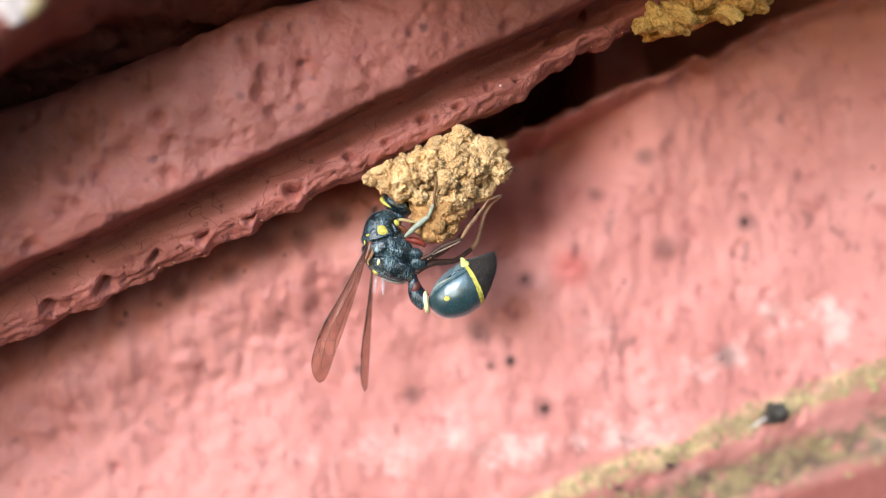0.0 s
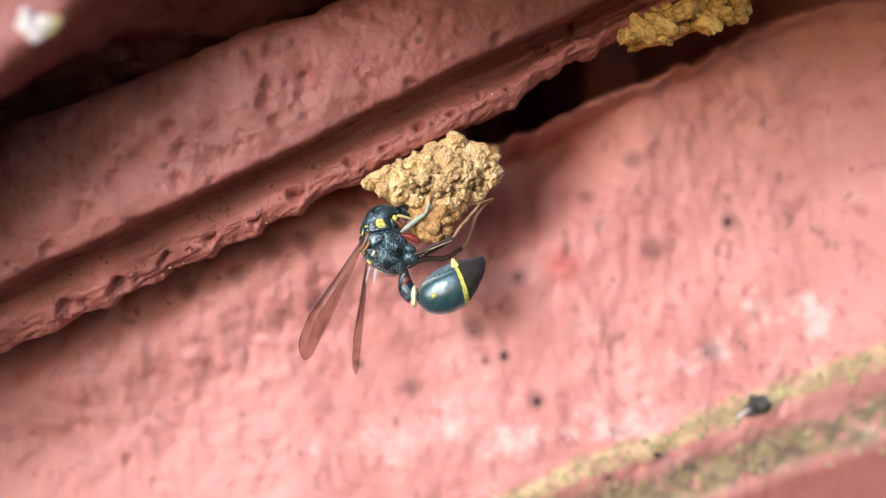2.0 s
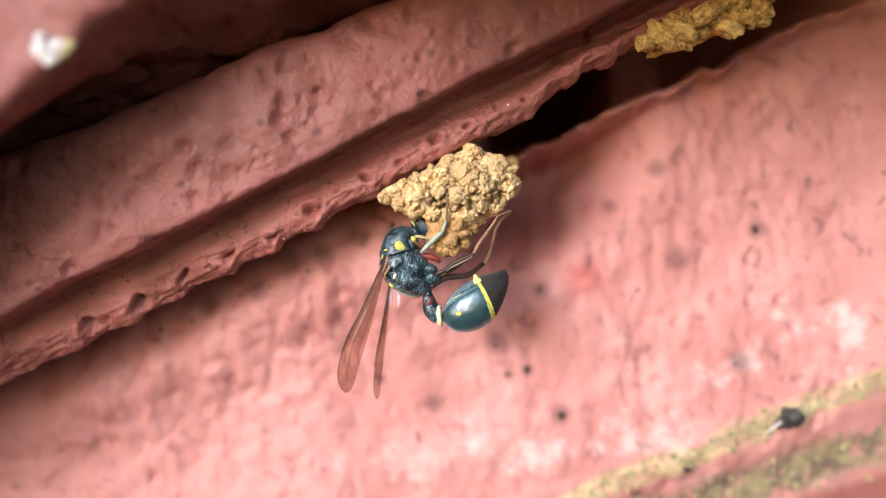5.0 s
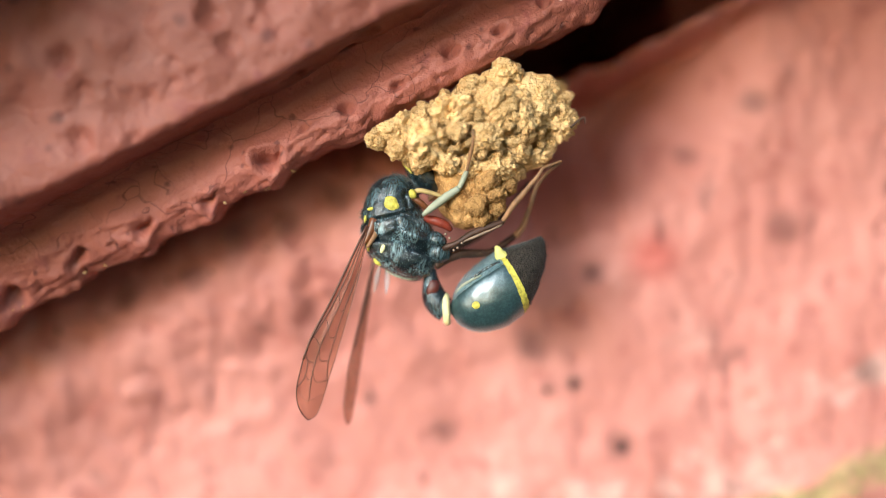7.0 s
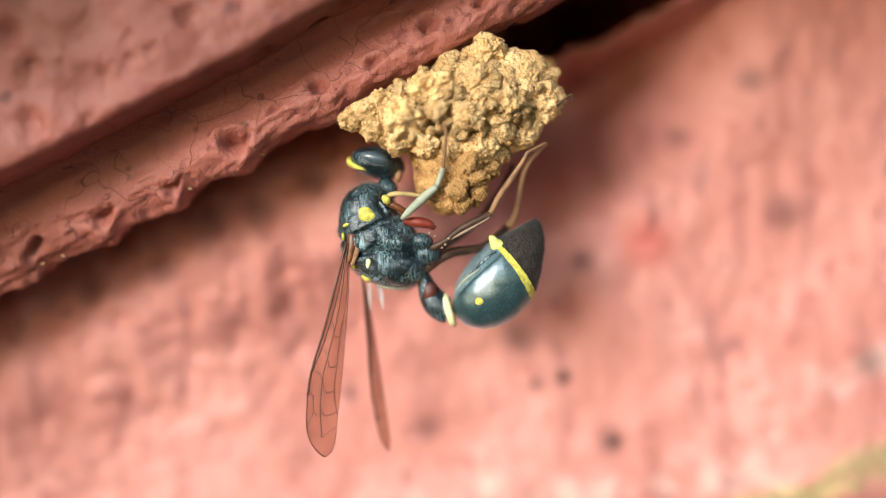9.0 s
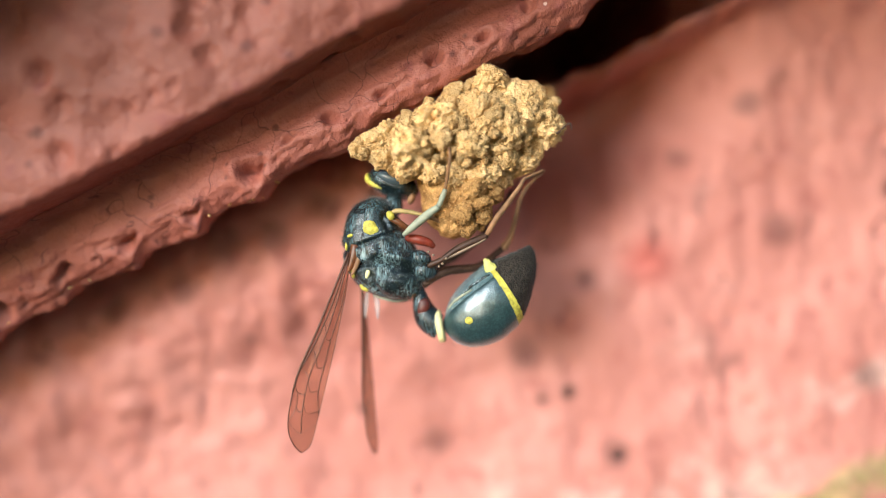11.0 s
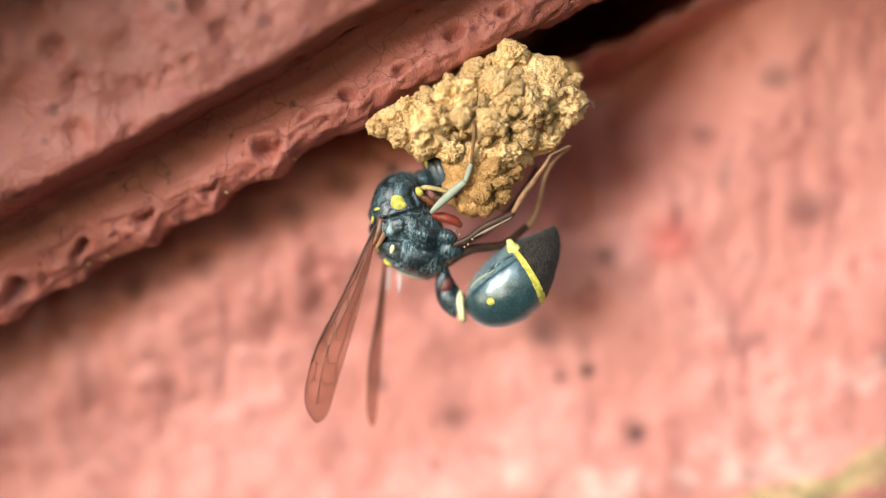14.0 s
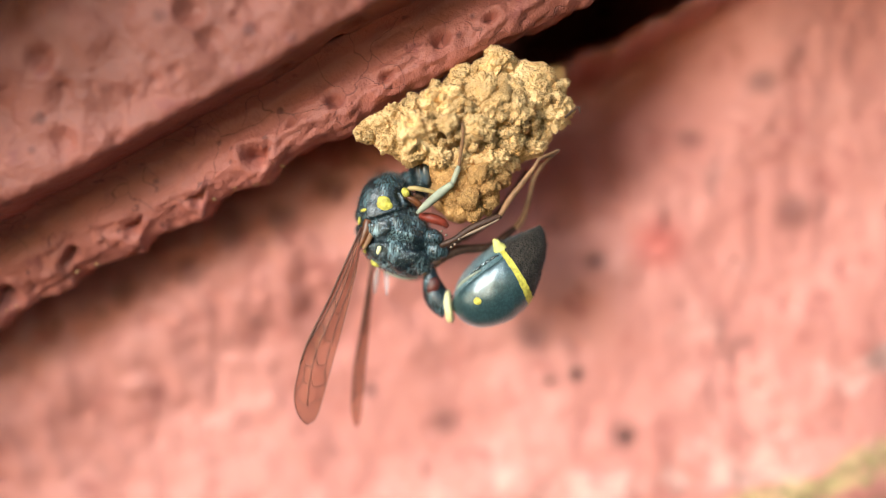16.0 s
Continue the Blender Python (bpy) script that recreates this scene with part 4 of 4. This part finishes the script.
    def leg(label, pieces, holds=True):
        first = None
        for name, rows, mat in pieces:
            ox = at(rows[0][0], rows[0][1])
            me = tube(name, rows, mat, -0.9, origin=(rows[0][0], rows[0][1]))
            if first is None:
                first = part(name, me, root, label, (ox[0], 0, ox[2]))
                base = ox
            else:
                part(name, me, first, at=(ox[0] - base[0], 0, ox[2] - base[2]))
            if name != "pale_edge":
                hair = bristles(rows, (rows[0][0], rows[0][1]), int(rows[0][0]), 1.0, 5)
                tagged(part("bristles", mesh_of("bristles", *hair, DOWN), first, at=(ox[0] - base[0], 0, ox[2] - base[2])), kind="stuff")
        end = at(*pieces[-1][1][-1][:2])
        if holds:
            planted.append((first, base, end))
    leg("pale green front thigh", [
        ("front_leg", [(322, 352, 8, -1.05), (360, 318, 15, -1.20), (415, 272, 17, -1.35), (462, 236, 12, -1.45)], PALE),
        ("shin", [(462, 236, 10, -1.45), (480, 190, 11, -1.55), (488, 168, 8, -1.6)], PALE),
        ("foot", [(488, 168, 6, -1.6), (496, 110, 7, -1.85), (504, 55, 6, -2.1), (500, 10, 4, -2.2)], AMBER)])
    leg("red front thigh", [("front_leg", [(330, 362, 12, -0.6), (375, 366, 20, -0.75), (420, 376, 18, -0.75), (446, 394, 10, -0.7)], RED)], False)
    leg("yellowish far front leg", [
        ("front_leg", [(262, 274, 9, -0.85), (290, 256, 10, -1.0), (345, 258, 9, -1.05), (402, 268, 7, -1.05)], STRAW),
        ("foot", [(402, 268, 8, -1.05), (450, 284, 8, -0.9), (500, 300, 7, -0.8)], AMBER),
        ("thigh", [(266, 288, 9, -0.95), (305, 304, 13, -0.95), (345, 332, 12, -0.85)], RUST)], False)
    leg("dark brown middle leg with a paler underside", [
        ("middle_leg", [(425, 470, 14, -0.8), (480, 445, 12, -0.9), (540, 402, 15, -0.9), (610, 368, 16, -0.9), (662, 345, 11, -0.9)], BROWN),
        ("pale_edge", [(505, 436, 5, -0.96), (570, 404, 6, -0.98), (655, 358, 5, -0.96)], DOWN),
        ("shin", [(658, 345, 10, -0.9), (690, 285, 12, -1.0), (740, 215, 11, -1.1), (785, 150, 8, -1.2), (800, 120, 6, -1.2)], AMBER),
        ("foot", [(800, 120, 6, -1.2), (840, 100, 6, -0.9), (880, 80, 5, -0.6)], AMBER)])
    leg("dark hind thigh", [
        ("hind_leg", [(405, 550, 18, -0.3), (455, 515, 18, -0.3), (510, 490, 19, -0.2), (570, 484, 18, 0.0), (640, 470, 16, 0.3), (730, 400, 14, 0.7)], BROWN),
        ("shin", [(735, 400, 16, 0.7), (765, 350, 12, 0.7), (785, 270, 10, 0.6), (803, 185, 9, 0.5), (835, 130, 8, 0.4)], AMBER),
        ("foot", [(835, 130, 6, 0.4), (870, 95, 6, 0.4), (900, 70, 5, 0.4)], AMBER)])
    leg("brown far leg", [("far_leg", [(415, 520, 14, 0.5), (480, 470, 14, 0.9), (560, 420, 13, 1.2), (640, 350, 11, 1.3), (720, 240, 9, 1.3), (770, 150, 8, 1.2)], BROWN)])
    # little white granules on the hips
    for i, (cx, cz) in enumerate(((425, 412), (470, 470), (483, 458), (445, 425), (497, 436))):
        part("granule", blob("granule", (0.055, 0.055, 0.055), DOWN, 0, 0.2, 5, 2, i), root, at=at(cx, cz, -1.15))
    fuzz(root, chest)
    # waist and gaster turn together at the waist's end
    waist = [(390, 562, 20), (395, 600, 30), (410, 650, 45), (432, 690, 54), (462, 716, 53), (478, 722, 52)]
    part("waist", tube("waist", waist, BLACK, 0.0, 6, 20, 1.0), root, "black waist with a red flush", (0, 0, 0))
    part("waist_flush", blob("waist_flush", (0.24, 0.10, 0.36), DARK_RED, 10, 0.15, 2.0, 3, 2.0), root, "dark red flush", at(412, 645, -0.37))
    part("waist_band", tube("waist_band", [(467, 724, 58), (475, 722, 67), (488, 718, 69), (496, 716, 60)], CREAM, 0.0, 4, 28), root, "cream yellow ring at the end of the waist")
    pivot = at(476, 722)
    body = [(490, 727, 34), (515, 722, 72), (575, 702, 112), (655, 625, 138), (735, 550, 136), (785, 470, 92), (822, 410, 44), (825, 360, 10)]
    org = (476, 722)
    made = hull(GASTER_SIDES, org, 16, 96, gaster_shape)

    def mine(cx, cz, lift=0.0):
        x, z = (cx - org[0]) / U, (org[1] - cz) / U
        return (x, skin(made, x, z) - lift, z)

    def bow(i, c):
        return i - 0.24 * (1 - c * c)

    def low(x, z, i, c):
        return c < -0.60 and i > 1.2 and bow(i, c) < 5.62

    gaster = part("gaster", pick("gaster", made, GLOSS, lambda x, z, i, c: bow(i, c) < 5.62 and not low(x, z, i, c)), root, "glossy blue-black rounded gaster", pivot)
    part("under_plate", pick("under_plate", made, UNDER, low), gaster, "bluish under plate of the gaster")
    part("yellow_band", pick("yellow_band", made, YELLOW, lambda x, z, i, c: 5.62 <= bow(i, c) < 6.15), gaster, "bright yellow band")
    part("tail", pick("tail", made, TAIL, lambda x, z, i, c: bow(i, c) >= 6.15), gaster, "brown-black tail segments")
    # a pale tube stands in for the highlight along the plate's rim
    part("plate_highlight", tube("plate_highlight", [(cx, cz, r, mine(cx, cz, 0.02)[1]) for cx, cz, r in ((508, 645, 3), (528, 612, 6), (556, 584, 6), (598, 552, 3))], PALE, -0.9, 6, 10, 1.0, org), gaster, "pale line put in as the highlight along the plate's rim")
    part("plate_seam", tube("plate_seam", [(cx, cz, r, mine(cx, cz, 0.02)[1]) for cx, cz, r in ((560, 574, 3), (595, 540, 6), (632, 508, 7), (664, 486, 4))], BLACK, -0.9, 6, 10, 0.7, org), gaster, "black seam of the plate")
    part("band_blotch", blob("band_blotch", (0.42, 0.12, 0.25), MARK, 50, 0.3, 2.4, 3, 3.0), gaster, "paler yellow blotch on the band", mine(668, 462))
    for k in (7.1, 8.1, 9.0):
        part("segment_edge", pick("segment_edge", hull([(a, b, c, d, e * 1.015) for a, b, c, d, e in GASTER_SIDES], org, shape=lambda x, z, c, s: 0.018), TAIL, lambda x, z, i, c: k <= i < k + 0.3), gaster)
    hair = bristles([(*b, 0.0) for b in body[1:]], org, 5, 0.92, 26, (0.03, 0.07), 0.005, 0.9)
    tagged(part("down", mesh_of("down", *hair, HAIR), gaster), kind="stuff")
    part("gaster_spot", blob("gaster_spot", (0.15, 0.05, 0.15), YELLOW, 0, 0.25, 3, 3, 4.0), gaster, "small yellow spot", mine(597, 673))
    for cx, lean in ((176, -4), (204, 10)):
        part("wing_fold", tube("wing_fold", [(cx, 585, 5, 0.1), (cx + lean, 625, 10, 0.15), (cx + 1.4 * lean, 665, 9, 0.2), (cx + 1.6 * lean, 705, 3, 0.25)], FOLD, 0.1, 6, 12, 0.3), root, "whitish fold of the hind wing")
    near = build_wing("near_wing", root, at(112, 432, -1.0), -106.5, 7.98, 1.0, "folded brown translucent wing")
    far = build_wing("far_wing", root, at(140, 560, 1.0), -93.5, 7.1, 0.38, "folded brown translucent wing, seen edge-on")
    return root, gaster, near, far, planted, head


WASP, GASTER_PART, NEAR, FAR, LEGS, HEAD_PART = build_wasp()
BODY = [
    (0.0, -3.24, 1.25, 4.9),
    (0.5, -3.26, 1.35, 6.0),
    (1.0, -3.35, 1.31, 5.0),
    (1.5, -3.31, 2.04, 13.6),
    (2.0, -3.25, 1.75, 12.0),
    (2.5, -3.31, 1.61, 8.5),
    (3.0, -3.38, 1.45, 6.5),
    (3.5, -3.44, 1.49, 7.5),
    (4.0, -3.26, 1.23, 5.0),
    (4.5, -3.16, 1.35, 7.8),
    (4.7, -3.14, 1.25, 7.9),
    (6.8, -3.31, 1.64, 11.0),
    (7.0, -3.41, 1.63, 10.5),
    (7.5, -3.41, 1.14, 3.8),
    (8.0, -3.38, 1.14, 4.9),
    (8.5, -3.40, 0.69, -1.4),
    (9.0, -3.45, 0.66, -2.2),
    (9.5, -3.57, 0.96, 2.3),
    (10.0, -3.71, 0.92, 0.2),
    (10.2, -3.73, 1.10, 4.1),
    (12.3, -3.52, 0.98, 3.3),
    (12.5, -3.55, 0.89, 1.1),
    (13.0, -3.52, 0.96, 1.6),
    (13.5, -3.39, 1.12, 5.1),
    (14.0, -3.27, 1.23, 7.7),
    (14.5, -3.17, 1.67, 13.5),
    (15.0, -3.20, 1.25, 6.8),
    (15.5, -3.27, 1.41, 8.3),
    (16.0, -3.33, 1.43, 7.5),
]
GASTER = [(0.0, 4.6), (0.5, 5.5), (1.0, 5.2), (1.5, 3.9), (2.0, 4.8), (2.5, 5.2), (3.0, 4.9), (3.5, 5.2), (4.0, 5.3), (4.5, 4.4), (4.7, 4.5), (6.8, 0.2), (7.0, -0.3), (7.5, 1.4), (8.0, 1.0), (8.5, 3.3), (9.0, 3.4), (9.5, 2.7), (10.0, 3.6), (12.3, 0.7), (12.5, 1.2), (13.0, 0.5), (13.5, 0.4), (14.0, -0.6), (14.5, -2.0), (15.0, -0.3), (15.5, -0.9), (16.0, -0.8)]
NEAR_WING = [(0.0, -2.7), (0.5, -3.0), (1.0, -1.0), (1.5, -3.1), (2.0, -2.8), (2.5, -2.0), (3.0, -1.0), (3.5, -2.9), (4.0, -4.6), (4.5, -6.4), (7.0, -9.1), (7.5, -7.6), (8.0, -7.4), (8.5, -6.3), (9.0, -7.1), (9.5, -5.2), (10.0, -6.3), (12.5, -3.0), (13.0, -2.9), (13.5, -5.8), (14.0, -6.0), (14.5, -5.9), (15.0, -6.1), (15.5, -4.9), (16.0, -6.4)]
FAR_WING = [(0.0, -5.7), (0.5, -5.1), (1.0, -3.9), (1.5, -13.0), (2.0, -10.4), (2.5, -8.3), (3.0, -7.1), (3.5, -6.9), (4.0, -7.8), (4.5, -5.6), (7.0, -4.2), (7.5, -7.5), (8.0, -9.5), (8.5, -9.2), (9.0, -8.4), (9.5, -11.3), (10.0, -9.1), (12.5, -12.9), (13.0, -11.7), (13.5, -12.4), (14.0, -5.3), (14.5, -6.3), (15.0, -4.6), (15.5, -4.6), (16.0, -3.7)]

# the head, in the wasp's drawing: seconds, its middle, its nod
HEAD = [(0.0, 267, 163, 15), (0.5, 272, 157, 15), (1.0, 263, 158, 15), (1.5, 290, 180, 28), (2.0, 310, 190, 38), (2.5, 312, 192, 40), (3.0, 312, 190, 40), (4.7, 310, 190, 40), (6.8, 300, 185, 35), (7.0, 295, 180, 32),
        (7.5, 255, 144, 15), (8.0, 254, 141, 15), (8.5, 235, 125, 0), (9.0, 232, 125, 8), (9.5, 250, 118, 5), (10.0, 235, 125, 0), (10.2, 246, 128, 3), (12.3, 274, 148, 25), (12.5, 280, 144, 35), (13.0, 284, 160, 33),
        (13.5, 312, 182, 38), (14.0, 330, 195, 60), (14.5, 326, 195, 68), (15.0, 326, 195, 64), (15.5, 322, 192, 68), (16.0, 322, 192, 70)]


def motions():
    walk(WASP, [(t, pose(x * MM, 49.1 * MM, z * MM, 0, turn, 0)) for t, x, z, turn in BODY])
    for ob, rows in ((GASTER_PART, GASTER), (NEAR, NEAR_WING), (FAR, FAR_WING)):
        p = ob.location.copy()
        if rows[-1][0] < 16:
            rows = rows + [(16.0, rows[-1][1])]
        walk(ob, [(t, pose(*p, 0, turn, 0)) for t, turn in rows])
    walk(HEAD_PART, [(t, pose(*(Vector(at(cx, cz, 0.40)) * MM), 0, nod, 0)) for t, cx, cz, nod in HEAD])
    # feet keep their hold on the nest: each leg swings at its hip as the body rocks
    for ob, hip, foot in LEGS:
        rows, hold = [], None
        for t, x, z, turn in [r for r in BODY if r[0] == 12.5] + BODY:
            m = pose(x, 0, z, 0, turn, 0)
            hold = hold or m @ Vector(foot)
            now = m.inverted() @ hold - Vector(hip)
            rest = Vector(foot) - Vector(hip)
            swing = math.degrees(math.atan2(rest.z, rest.x) - math.atan2(now.z, now.x))
            rows.append((t, pose(hip[0] * MM, 0, hip[2] * MM, 0, swing, 0)))
        walk(ob, rows[1:])


motions()
